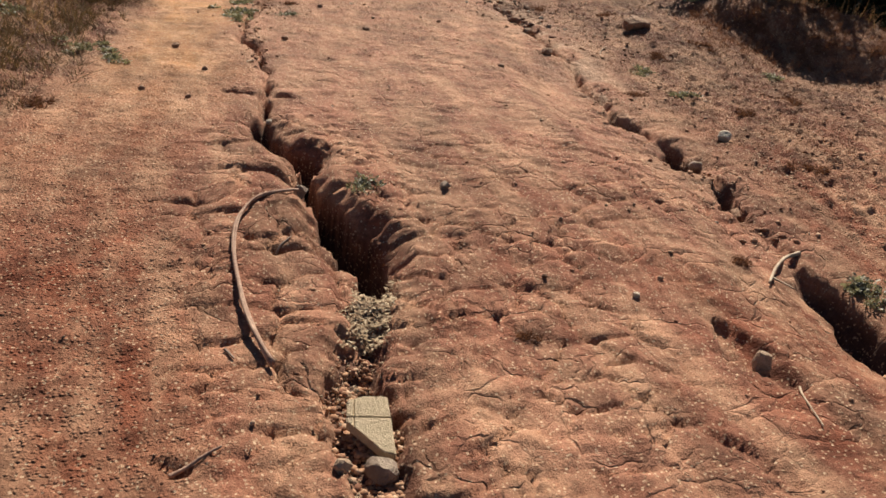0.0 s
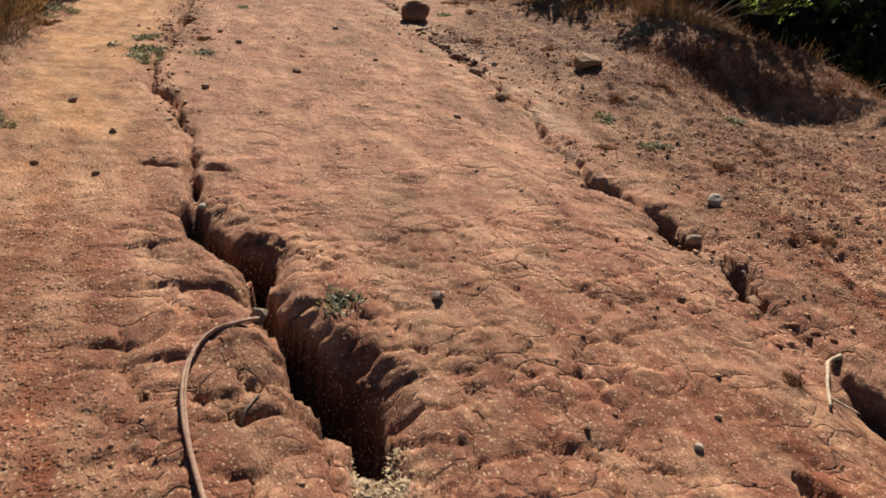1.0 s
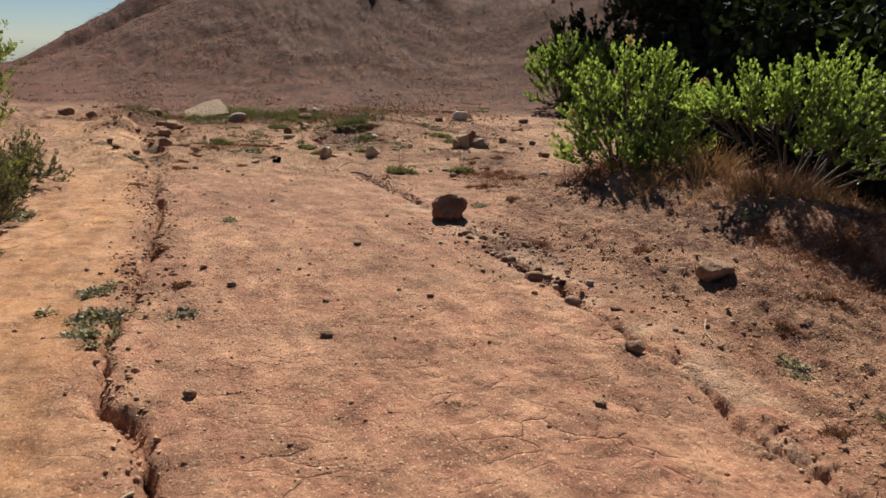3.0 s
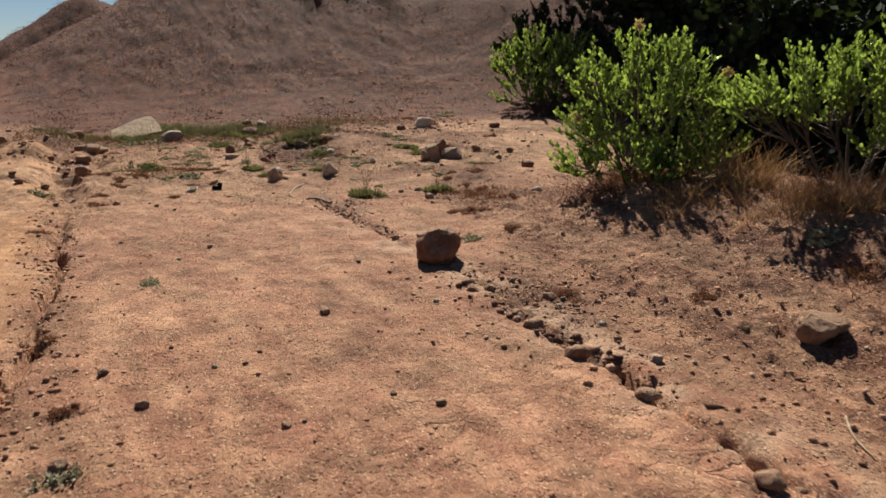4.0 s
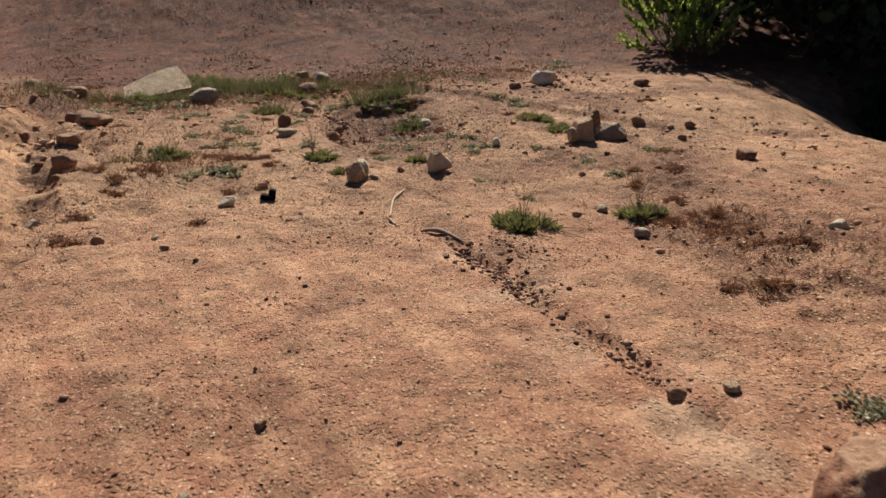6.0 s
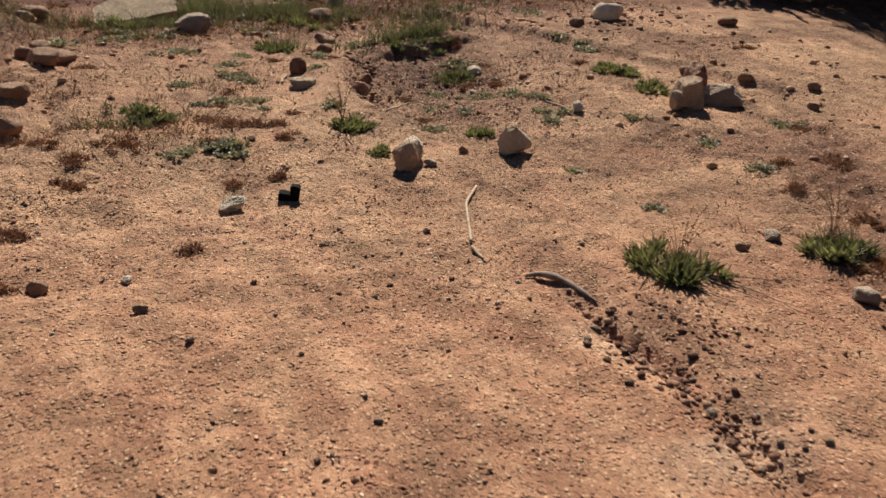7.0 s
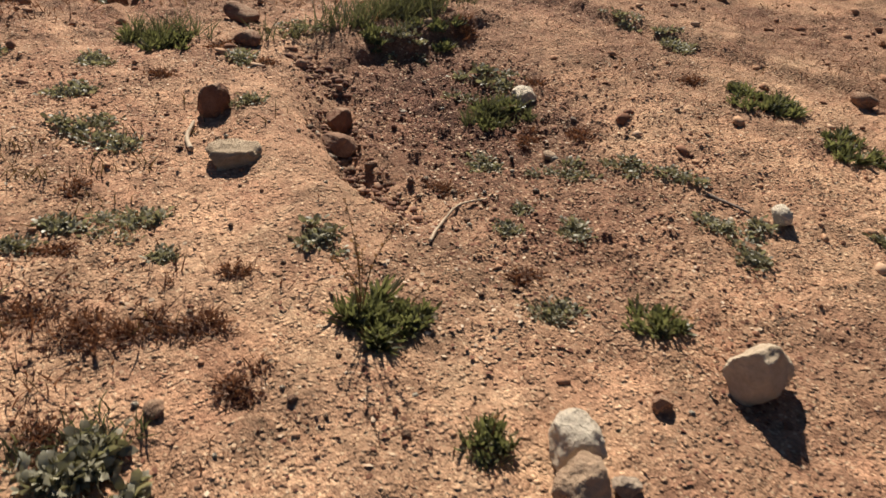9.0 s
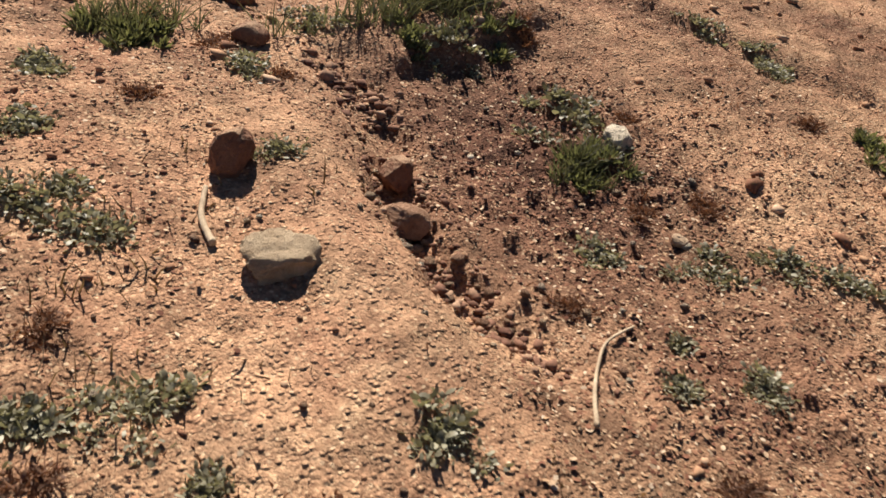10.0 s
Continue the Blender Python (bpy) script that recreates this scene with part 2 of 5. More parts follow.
    z = z + near * litter * .035 * np.maximum(fbm(x * 5, y * 5, 17, 3, .6), -.1)
    z = z - dig * .085 + near * loose * .018 * fbm(x * 18, y * 18, 19, 2)
    # step of earth behind the dug hollow, and the smooth ridge beside it
    face = 17.62 + .2 * vnoise(x * 4, y * 0, 51) + .1 * vnoise(x * 11, y * 3, 52) + .08 * np.abs(x - 5.5)
    z = z + .08 * (1 + .6 * vnoise(x * 5, y * 0 + .5, 53)) * step(-.07, .05, y - face) * step(4.9, 5.2, x) * (1 - step(5.9, 6.4, x)) * (1 - step(17.8, 18.8, y))
    z = z + .05 * np.exp(-((x - 4.25 - .25 * (y - 16.75)) / .16) ** 2) * step(15.7, 16.3, y) * (1 - step(17.2, 17.8, y))
    # low ledge running off behind the three rocks
    z = z + .06 * step(-.08, .05, x - 7.25 + .38 * (y - 16.2)) * step(14.8, 15.6, y) * (1 - step(19, 21, y))
    # stepped lumps at the top of the sandy track
    lumps = np.exp(-(((x - 1.75) / .9) ** 2 + ((y - 17.0) / 2.4) ** 2))
    h1, h2, hn = worley(qx * 1.8, qy * 1.5, 55)
    z = z + lumps * ((hn - .35) * .05 + .19 * np.maximum(1 - (h1 / .75) ** 2, 0) - .05)
    for mx, my, rx, ry, high in ((1.1, 15.9, .42, .9, .10), (1.4, 18.0, .42, 1.0, .17), (1.75, 20.2, .5, .9, .2), (.5, 18.5, .5, 1.2, .12)):
        z = z + high * np.exp(-(((qx - mx) / rx) ** 2 + ((qy - my) / ry) ** 2) ** 1.4)
    # channels
    cx, cy = x + .085 * fbm(x * 5, y * 5, 25, 2) + .012 * fbm(x * 19, y * 19, 27, 2), y + .085 * fbm(x * 5, y * 5, 29, 2) + .01 * vnoise(x * 20, y * 20, 30)
    deep = np.zeros(x.shape)
    for line in (GULLY_LEFT, CROSS_CRACK, GULLY_RIGHT):
        deep = np.maximum(deep, cut(cx, cy, line))
        deep = np.maximum(deep, .20 * cut(cx, cy, [(a, c, 2.3 * w, d) for a, c, w, d in line]))
    deep = deep * (1 - step(4.8, 5.4, y) * (1 - step(12, 13, y)) * (.3 - .6 * step(-.15, .25, vnoise(x * 5, y * 5, 68))))
    soft_deep = np.zeros(x.shape)
    for line in (SIDE_CUT, SIDE_CUT_LOW, SMALL_CUTS, CROSS_LEFT, SIDE_PIT, LEDGE, DIG_RUN):
        soft_deep = np.maximum(soft_deep, cut(cx + .03 * fbm(x * 14, y * 14, 65, 2), cy + .03 * fbm(x * 14, y * 14, 66, 2), [(a, c, 1.25 * w, d) for a, c, w, d in line]))
    deep = deep * (1 - .4 * step(5.5, 6.5, y) * step(-.1, .25, vnoise(x * 1.2, y * 2.6, 67)))
    z = z - (1.0 + .25 * step(2.0, 3.1, y) + .35 * step(2.86, 3.1, y) * (1 - step(4.2, 5.2, y))) * deep * (1 + .15 * vnoise(x * 9, y * 9, 63)) - .75 * soft_deep * (1 + .6 * vnoise(x * 11, y * 11, 64))
    z = z + hill
    # the land falls away beyond the heap
    z = z - .05 * np.maximum(np.hypot(x - 5, y - 12) - 34, 0)
    # Deep channel parts enter two darkening masks, which paint in the gullies' inner shade.
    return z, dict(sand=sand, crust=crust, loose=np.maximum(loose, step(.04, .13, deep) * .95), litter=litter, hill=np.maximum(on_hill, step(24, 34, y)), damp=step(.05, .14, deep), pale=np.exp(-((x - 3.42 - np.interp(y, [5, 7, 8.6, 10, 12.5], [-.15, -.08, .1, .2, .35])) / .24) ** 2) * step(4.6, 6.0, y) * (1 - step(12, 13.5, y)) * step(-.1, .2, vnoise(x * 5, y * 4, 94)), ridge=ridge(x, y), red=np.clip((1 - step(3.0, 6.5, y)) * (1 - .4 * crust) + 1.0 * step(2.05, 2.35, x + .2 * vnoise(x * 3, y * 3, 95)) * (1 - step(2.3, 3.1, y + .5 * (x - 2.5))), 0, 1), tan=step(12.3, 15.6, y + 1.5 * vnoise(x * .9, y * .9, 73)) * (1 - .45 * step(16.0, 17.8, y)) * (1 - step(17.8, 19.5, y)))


def ground_z(x, y):
    return float(relief(np.array([x]), np.array([y]))[0][0])


# ---- material helpers ----
def material(name):
    m = bpy.data.materials.new(name)
    m.use_nodes = True
    nodes, links = m.node_tree.nodes, m.node_tree.links
    return m, nodes, links, nodes["Principled BSDF"]


def node(nodes, links, kind, ins=(), **props):
    """A node with its settings; ins gives sockets (by index or name) a value or a link."""
    n = nodes.new(kind)
    for key, value in props.items():
        if key == "data_type": n.data_type = value
        elif key == "blend_type": n.blend_type = value
        elif key == "operation": n.operation = value
        elif key == "attribute_name": n.attribute_name = value
        elif key == "feature": n.feature = value
    for key, value in dict(ins).items():
        if isinstance(value, bpy.types.NodeSocket):
            links.new(value, n.inputs[key])
        else:
            n.inputs[key].default_value = value
    return n


def mixed(nodes, links, fac, a, b, how="MIX"):
    n = node(nodes, links, "ShaderNodeMix", {0: fac, 6: a, 7: b}, data_type="RGBA", blend_type=how)
    return n.outputs[2]


def ramped(nodes, links, fac, stops):
    n = nodes.new("ShaderNodeValToRGB")
    links.new(fac, n.inputs[0])
    ramp = n.color_ramp
    while len(ramp.elements) < len(stops):
        ramp.elements.new(0.5)
    for e, (at, c) in zip(ramp.elements, stops):
        e.position, e.color = at, (*c, 1) if len(c) == 3 else (c[0], c[0], c[0], 1)
    return n.outputs[0]


def noise_tex(nodes, links, where, scale, detail=4, rough=0.6):
    return node(nodes, links, "ShaderNodeTexNoise", {"Vector": where, "Scale": scale, "Detail": detail, "Roughness": rough}).outputs[0]


def ground_material():
    m, n, l, b = material("earth")
    pos = n.new("ShaderNodeNewGeometry").outputs["Position"]
    big, mid, fine = noise_tex(n, l, pos, 0.9, 5), noise_tex(n, l, pos, 9, 5, .65), noise_tex(n, l, pos, 85, 4, .7)

    def mask(name):
        return node(n, l, "ShaderNodeAttribute", attribute_name=name).outputs["Fac"]
    col = ramped(n, l, big, [(.3, (.26, .118, .070)), (.5, (.345, .172, .102)), (.7, (.43, .235, .138))])
    col = mixed(n, l, mask("sand"), col, ramped(n, l, mid, [(.3, (.385, .188, .086)), (.7, (.49, .262, .122))]))
    crust = ramped(n, l, noise_tex(n, l, pos, 5, 6, .7), [(.32, (.21, .094, .062)), (.5, (.325, .152, .098)), (.68, (.42, .216, .142))])
    col = mixed(n, l, mask("crust"), col, crust)
    litter = node(n, l, "ShaderNodeMath", {0: mask("litter"), 1: .85}, operation="MULTIPLY").outputs[0]
    col = mixed(n, l, litter, col, ramped(n, l, mid, [(.3, (.08, .031, .021)), (.55, (.138, .058, .036)), (.75, (.235, .113, .067))]))
    tan = node(n, l, "ShaderNodeMath", {0: mask("tan"), 1: ramped(n, l, noise_tex(n, l, pos, 1.7, 6, .68), [(.38, (.3,)), (.52, (.85,))])}, operation="MULTIPLY").outputs[0]
    col = mixed(n, l, tan, col, ramped(n, l, mid, [(.3, (.35, .20, .118)), (.7, (.57, .375, .23))]))
    hill = ramped(n, l, noise_tex(n, l, pos, 2.2, 6, .7), [(.3, (.053, .0145, .008)), (.5, (.102, .030, .0150)), (.7, (.175, .057, .0275))])
    col = mixed(n, l, mask("hill"), col, hill)
    red = ramped(n, l, noise_tex(n, l, pos, .8, 4), [(.3, (.6,)), (.55, (1.0,))])
    col = mixed(n, l, node(n, l, "ShaderNodeMath", {0: red, 1: mask("red")}, operation="MULTIPLY").outputs[0], col, (.195, .056, .027, 1))
    blot = ramped(n, l, noise_tex(n, l, pos, 2.3, 7, .72), [(.42, (.0,)), (.56, (.4,))])
    blot = node(n, l, "ShaderNodeMath", {0: blot, 1: node(n, l, "ShaderNodeMath", {0: 1.0, 1: mask("hill")}, operation="SUBTRACT").outputs[0]}, operation="MULTIPLY").outputs[0]
    col = mixed(n, l, blot, col, (.28, .131, .08, 1))
    # stains, then grains light and dark
    drawn = node(n, l, "ShaderNodeVectorMath", {0: pos, 1: (5.0, 1.3, 3.0)}, operation="MULTIPLY").outputs[0]
    streak = ramped(n, l, noise_tex(n, l, drawn, 1.0, 5, .65), [(.42, (.0,)), (.64, (.55,))])
    streak = node(n, l, "ShaderNodeMath", {0: streak, 1: node(n, l, "ShaderNodeMath", {0: 1.0, 1: mask("hill")}, operation="SUBTRACT").outputs[0]}, operation="MULTIPLY").outputs[0]
    col = mixed(n, l, streak, col, (.52, .31, .185, 1))
    # Dark brown loose soil; the channels take this tone too, as painted shade.
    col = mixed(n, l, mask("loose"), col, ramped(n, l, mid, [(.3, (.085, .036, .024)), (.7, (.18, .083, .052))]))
    # Near-black tone by channel depth: the shade inside the gullies, put into the colour.
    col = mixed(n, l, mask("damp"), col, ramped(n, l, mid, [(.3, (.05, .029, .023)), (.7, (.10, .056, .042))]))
    col = mixed(n, l, node(n, l, "ShaderNodeMath", {0: mask("pale"), 1: .55}, operation="MULTIPLY").outputs[0], col, (.56, .385, .26, 1))
    stain = ramped(n, l, noise_tex(n, l, pos, 4.0, 7, .72), [(.34, (.48,)), (.5, (.95,)), (.66, (1.3,))])
    col = mixed(n, l, 0.8, col, stain, "MULTIPLY")
    grain = ramped(n, l, fine, [(.28, (.72,)), (.5, (1.0,)), (.72, (1.3,))])
    col = mixed(n, l, 0.85, col, grain, "MULTIPLY")
    spots = node(n, l, "ShaderNodeTexVoronoi", {"Vector": pos, "Scale": 130.0}, feature="F1")
    rnd = node(n, l, "ShaderNodeSeparateColor", {0: spots.outputs["Color"]}).outputs[0]
    bare = node(n, l, "ShaderNodeMath", {0: 1.0, 1: node(n, l, "ShaderNodeMath", {0: mask("ridge"), 1: .6}, operation="MULTIPLY").outputs[0]}, operation="SUBTRACT").outputs[0]
    grit = node(n, l, "ShaderNodeMath", {0: node(n, l, "ShaderNodeMath", {0: node(n, l, "ShaderNodeMath", {0: mask("tan"), 1: .8}, operation="MULTIPLY").outputs[0], 1: .15}, operation="ADD").outputs[0], 1: bare}, operation="MULTIPLY").outputs[0]
    grit = node(n, l, "ShaderNodeMath", {0: grit, 1: ramped(n, l, noise_tex(n, l, pos, 2.6, 4, .6), [(.36, (.25,)), (.56, (1.0,))])}, operation="MULTIPLY").outputs[0]
    shades = ramped(n, l, rnd, [(.0, (.78, .73, .70)), (.3, (.98, .97, .95)), (.65, (1.15, 1.16, 1.14)), (.86, (1.3, 1.36, 1.36)), (1.0, (1.6, 1.75, 1.8))])
    col = mixed(n, l, grit, col, shades, "MULTIPLY")
    chips = node(n, l, "ShaderNodeMath", {0: rnd, 1: .965}, operation="GREATER_THAN").outputs[0]
    col = mixed(n, l, node(n, l, "ShaderNodeMath", {0: chips, 1: .55}, operation="MULTIPLY").outputs[0], col, (.60, .42, .26, 1))
    flecks = node(n, l, "ShaderNodeTexVoronoi", {"Vector": pos, "Scale": 62.0}, feature="F1")
    pick = node(n, l, "ShaderNodeSeparateColor", {0: flecks.outputs["Color"]})
    near_mid = node(n, l, "ShaderNodeMath", {0: flecks.outputs["Distance"], 1: .33}, operation="LESS_THAN").outputs[0]
    for channel, tone, strength in ((0, (.20, .10, .06, 1), .55), (1, (.64, .46, .30, 1), .7)):
        on = node(n, l, "ShaderNodeMath", {0: pick.outputs[channel], 1: .84}, operation="GREATER_THAN").outputs[0]
        on = node(n, l, "ShaderNodeMath", {0: on, 1: near_mid}, operation="MULTIPLY").outputs[0]
        col = mixed(n, l, node(n, l, "ShaderNodeMath", {0: on, 1: strength}, operation="MULTIPLY").outputs[0], col, tone)
    broad = ramped(n, l, noise_tex(n, l, node(n, l, "ShaderNodeVectorMath", {0: pos, 1: (1.7, .75, 1.0)}, operation="MULTIPLY").outputs[0], 1.0, 5, .62), [(.35, (.74,)), (.5, (1.0,)), (.65, (1.2,))])
    col = mixed(n, l, .8, col, broad, "MULTIPLY")
    drift = ramped(n, l, noise_tex(n, l, pos, 3.1, 5, .7), [(.40, (.35,)), (.58, (1.0,))])
    crumbs = ramped(n, l, noise_tex(n, l, pos, 38, 3, .55), [(.34, (.4,)), (.45, (1.0,)), (.56, (1.02,)), (.68, (1.4,))])
    loud = node(n, l, "ShaderNodeMath", {0: node(n, l, "ShaderNodeMath", {0: mask("tan"), 1: .2}, operation="MULTIPLY").outputs[0], 1: .4}, operation="ADD").outputs[0]
    col = mixed(n, l, node(n, l, "ShaderNodeMath", {0: drift, 1: loud}, operation="MULTIPLY").outputs[0], col, crumbs, "MULTIPLY")
    l.new(col, b.inputs["Base Color"])
    b.inputs["Roughness"].default_value = .92
    b.inputs["Specular IOR Level"].default_value = .18
    rise = node(n, l, "ShaderNodeMath", {0: noise_tex(n, l, pos, 26, 4, .62), 1: node(n, l, "ShaderNodeMath", {0: node(n, l, "ShaderNodeMath", {0: node(n, l, "ShaderNodeMath", {0: mask("tan"), 1: .1}, operation="MULTIPLY").outputs[0], 1: .5}, operation="ADD").outputs[0], 1: node(n, l, "ShaderNodeMath", {0: node(n, l, "ShaderNodeMath", {0: mask("crust"), 1: mask("hill")}, operation="MAXIMUM").outputs[0], 1: .25}, operation="MULTIPLY").outputs[0]}, operation="SUBTRACT").outputs[0]}, operation="MULTIPLY").outputs[0]
    rise = node(n, l, "ShaderNodeMath", {0: rise, 1: node(n, l, "ShaderNodeMath", {0: noise_tex(n, l, pos, 140, 3, .6), 1: .32}, operation="MULTIPLY").outputs[0]}, operation="ADD").outputs[0]
    lumps = node(n, l, "ShaderNodeTexVoronoi", {"Vector": pos, "Scale": 75.0, "Randomness": 1.0}, feature="F1")
    much = ramped(n, l, node(n, l, "ShaderNodeSeparateColor", {0: lumps.outputs["Color"]}).outputs[1], [(.55, (.0,)), (1.0, (1.2,))])
    ball = node(n, l, "ShaderNodeMath", {0: node(n, l, "ShaderNodeMath", {0: .75, 1: lumps.outputs["Distance"]}, operation="SUBTRACT").outputs[0], 1: much}, operation="MULTIPLY").outputs[0]
    ball = node(n, l, "ShaderNodeMath", {0: ball, 1: node(n, l, "ShaderNodeMath", {0: 1.1, 1: node(n, l, "ShaderNodeMath", {0: mask("crust"), 1: mask("sand")}, operation="MAXIMUM").outputs[0]}, operation="SUBTRACT").outputs[0]}, operation="MULTIPLY").outputs[0]
    rise = node(n, l, "ShaderNodeMath", {0: rise, 1: ball}, operation="ADD").outputs[0]
    round_top = node(n, l, "ShaderNodeMath", {0: node(n, l, "ShaderNodeMath", {0: .6, 1: spots.outputs["Distance"]}, operation="SUBTRACT").outputs[0], 1: node(n, l, "ShaderNodeMath", {0: grit, 1: .17}, operation="MULTIPLY").outputs[0]}, operation="MULTIPLY").outputs[0]
    rise = node(n, l, "ShaderNodeMath", {0: rise, 1: round_top}, operation="ADD").outputs[0]
    bent = node(n, l, "ShaderNodeVectorMath", {0: node(n, l, "ShaderNodeTexNoise", {"Vector": pos, "Scale": 5.0, "Detail": 4.0}).outputs["Color"], 1: (.22, .22, .0)}, operation="MULTIPLY").outputs[0]
    bent = node(n, l, "ShaderNodeVectorMath", {0: pos, 1: bent}, operation="ADD").outputs[0]
    bent = node(n, l, "ShaderNodeVectorMath", {0: bent, 1: (1.0, 1.45, 0.0)}, operation="MULTIPLY").outputs[0]
    for size, deep in ((3.7, .95), (8.0, .2)):
        edge = node(n, l, "ShaderNodeTexVoronoi", {"Vector": bent, "Scale": size}, feature="DISTANCE_TO_EDGE").outputs["Distance"]
        edge = ramped(n, l, edge, [(.0, (.0,)), (.04, (.6,)), (.2, (1.0,))])
        part_of = node(n, l, "ShaderNodeMath", {0: mask("crust"), 1: ramped(n, l, noise_tex(n, l, pos, 2.0 + size * .1, 3), [(.43, (.0,)), (.62, (1.0,))])}, operation="MULTIPLY").outputs[0]
        edge = node(n, l, "ShaderNodeMath", {0: edge, 1: node(n, l, "ShaderNodeMath", {0: part_of, 1: deep}, operation="MULTIPLY").outputs[0]}, operation="MULTIPLY").outputs[0]
        rise = node(n, l, "ShaderNodeMath", {0: rise, 1: edge}, operation="ADD").outputs[0]
    bump = node(n, l, "ShaderNodeBump", {"Strength": 1.0, "Distance": .022, "Height": rise})
    l.new(bump.outputs[0], b.inputs["Normal"])
    return m


def stone_material(name, dark, light, scale=14, pale=None):
    m, n, l, b = material(name)
    info = n.new("ShaderNodeObjectInfo")
    pos = node(n, l, "ShaderNodeVectorMath", {0: n.new("ShaderNodeTexCoord").outputs["Object"], 1: info.outputs["Random"]}, operation="ADD").outputs[0]
    mid, fine = noise_tex(n, l, pos, scale, 6, .65), noise_tex(n, l, pos, scale * 7, 4, .7)
    col = ramped(n, l, mid, [(.3, dark), (.7, light)])
    if pale:
        up = node(n, l, "ShaderNodeSeparateXYZ", {0: n.new("ShaderNodeNewGeometry").outputs["Normal"]}).outputs[2]
        dust = node(n, l, "ShaderNodeMath", {0: up, 1: noise_tex(n, l, pos, scale * 2.5, 5, .7)}, operation="MULTIPLY").outputs[0]
        col = mixed(n, l, ramped(n, l, dust, [(.3, (.0,)), (.5, (.85,))]), col, (*pale, 1))
    col = mixed(n, l, .4, col, ramped(n, l, fine, [(.25, (.65,)), (.75, (1.3,))]), "MULTIPLY")
    l.new(col, b.inputs["Base Color"])
    b.inputs["Roughness"].default_value = .88
    b.inputs["Specular IOR Level"].default_value = .25
    rise = node(n, l, "ShaderNodeMath", {0: mid, 1: fine}, operation="ADD").outputs[0]
    l.new(node(n, l, "ShaderNodeBump", {"Strength": .9, "Distance": .018, "Height": rise}).outputs[0], b.inputs["Normal"])
    return m


def leaf_material(name, dark, light, shine=.45, through_light=.45, tint=(1.5, 1.6, .7)):
    m, n, l, b = material(name)
    geo = n.new("ShaderNodeNewGeometry")
    pos = geo.outputs["Position"]
    vary = node(n, l, "ShaderNodeMath", {0: geo.outputs["Random Per Island"], 1: noise_tex(n, l, pos, 3.0, 3)}, operation="ADD").outputs[0]
    half = node(n, l, "ShaderNodeMath", {0: vary, 1: .5}, operation="MULTIPLY").outputs[0]
    col = ramped(n, l, half, [(.25, dark), (.75, light)])
    col = mixed(n, l, .5, col, ramped(n, l, noise_tex(n, l, pos, 60, 3), [(.3, (.7,)), (.7, (1.2,))]), "MULTIPLY")
    l.new(col, b.inputs["Base Color"])
    b.inputs["Roughness"].default_value = shine
    tr = n.new("ShaderNodeBsdfTranslucent")
    l.new(mixed(n, l, 1.0, col, (*tint, 1), "MULTIPLY"), tr.inputs["Color"])
    mix = n.new("ShaderNodeMixShader")
    mix.inputs[0].default_value = through_light
    l.new(b.outputs[0], mix.inputs[1])
    l.new(tr.outputs[0], mix.inputs[2])
    l.new(mix.outputs[0], n["Material Output"].inputs["Surface"])
    return m


def bark_material(name, dark, light, along=6.0):
    m, n, l, b = material(name)
    pos = n.new("ShaderNodeNewGeometry").outputs["Position"]
    mid = noise_tex(n, l, pos, along * 3, 6, .7)
    fine = noise_tex(n, l, pos, along * 25, 4, .7)
    col = mixed(n, l, .7, ramped(n, l, mid, [(.3, dark), (.7, light)]), ramped(n, l, fine, [(.25, (.6,)), (.75, (1.3,))]), "MULTIPLY")
    l.new(col, b.inputs["Base Color"])
    b.inputs["Roughness"].default_value = .8
    l.new(node(n, l, "ShaderNodeBump", {"Strength": .5, "Distance": .004, "Height": fine}).outputs[0], b.inputs["Normal"])
    return m


EARTH = ground_material()
RED_STONE = stone_material("red_stone", (.18, .08, .05), (.33, .165, .10), 9, (.42, .27, .17))
BROWN_STONE = stone_material("brown_stone", (.25, .135, .085), (.41, .245, .155), 14, (.42, .27, .17))
TAN_BROWN = stone_material("tan_brown_stone", (.27, .14, .085), (.44, .26, .165), 14)
TAN_STONE = stone_material("tan_stone", (.36, .235, .15), (.56, .40, .27), 12)
GREY_STONE = stone_material("grey_stone", (.27, .195, .145), (.43, .32, .245), 14, (.52, .40, .29))
LIGHT_TAN = stone_material("light_tan_stone", (.45, .335, .225), (.70, .57, .42), 12)
PALE_STONE = stone_material("pale_stone", (.54, .44, .33), (.80, .69, .54), 16)
CONCRETE = stone_material("concrete", (.39, .275, .175), (.62, .475, .325), 22)
SANDSTONE = stone_material("cut_sandstone", (.60, .46, .29), (.74, .58, .38), 18)


def gravel_material(name, stops):
    m, n, l, b = material(name)
    geo = n.new("ShaderNodeNewGeometry")
    col = ramped(n, l, geo.outputs["Random Per Island"], stops)
    col = mixed(n, l, .7, col, ramped(n, l, noise_tex(n, l, geo.outputs["Position"], 120, 4), [(.3, (.6,)), (.7, (1.3,))]), "MULTIPLY")
    l.new(col, b.inputs["Base Color"])
    b.inputs["Roughness"].default_value = .9
    b.inputs["Specular IOR Level"].default_value = .2
    return m


GRAVEL = gravel_material("gravel", [(.0, (.22, .10, .06)), (.4, (.34, .18, .105)), (.8, (.46, .27, .16)), (1.0, (.55, .38, .26))])
DIG_GRAVEL = gravel_material("brown_gravel", [(.0, (.12, .055, .038)), (.6, (.235, .12, .078)), (1.0, (.44, .28, .185))])
FLAKES = gravel_material("dry_flakes", [(.0, (.14, .055, .035)), (.4, (.27, .125, .075)), (.75, (.46, .29, .17)), (1.0, (.70, .54, .39))])
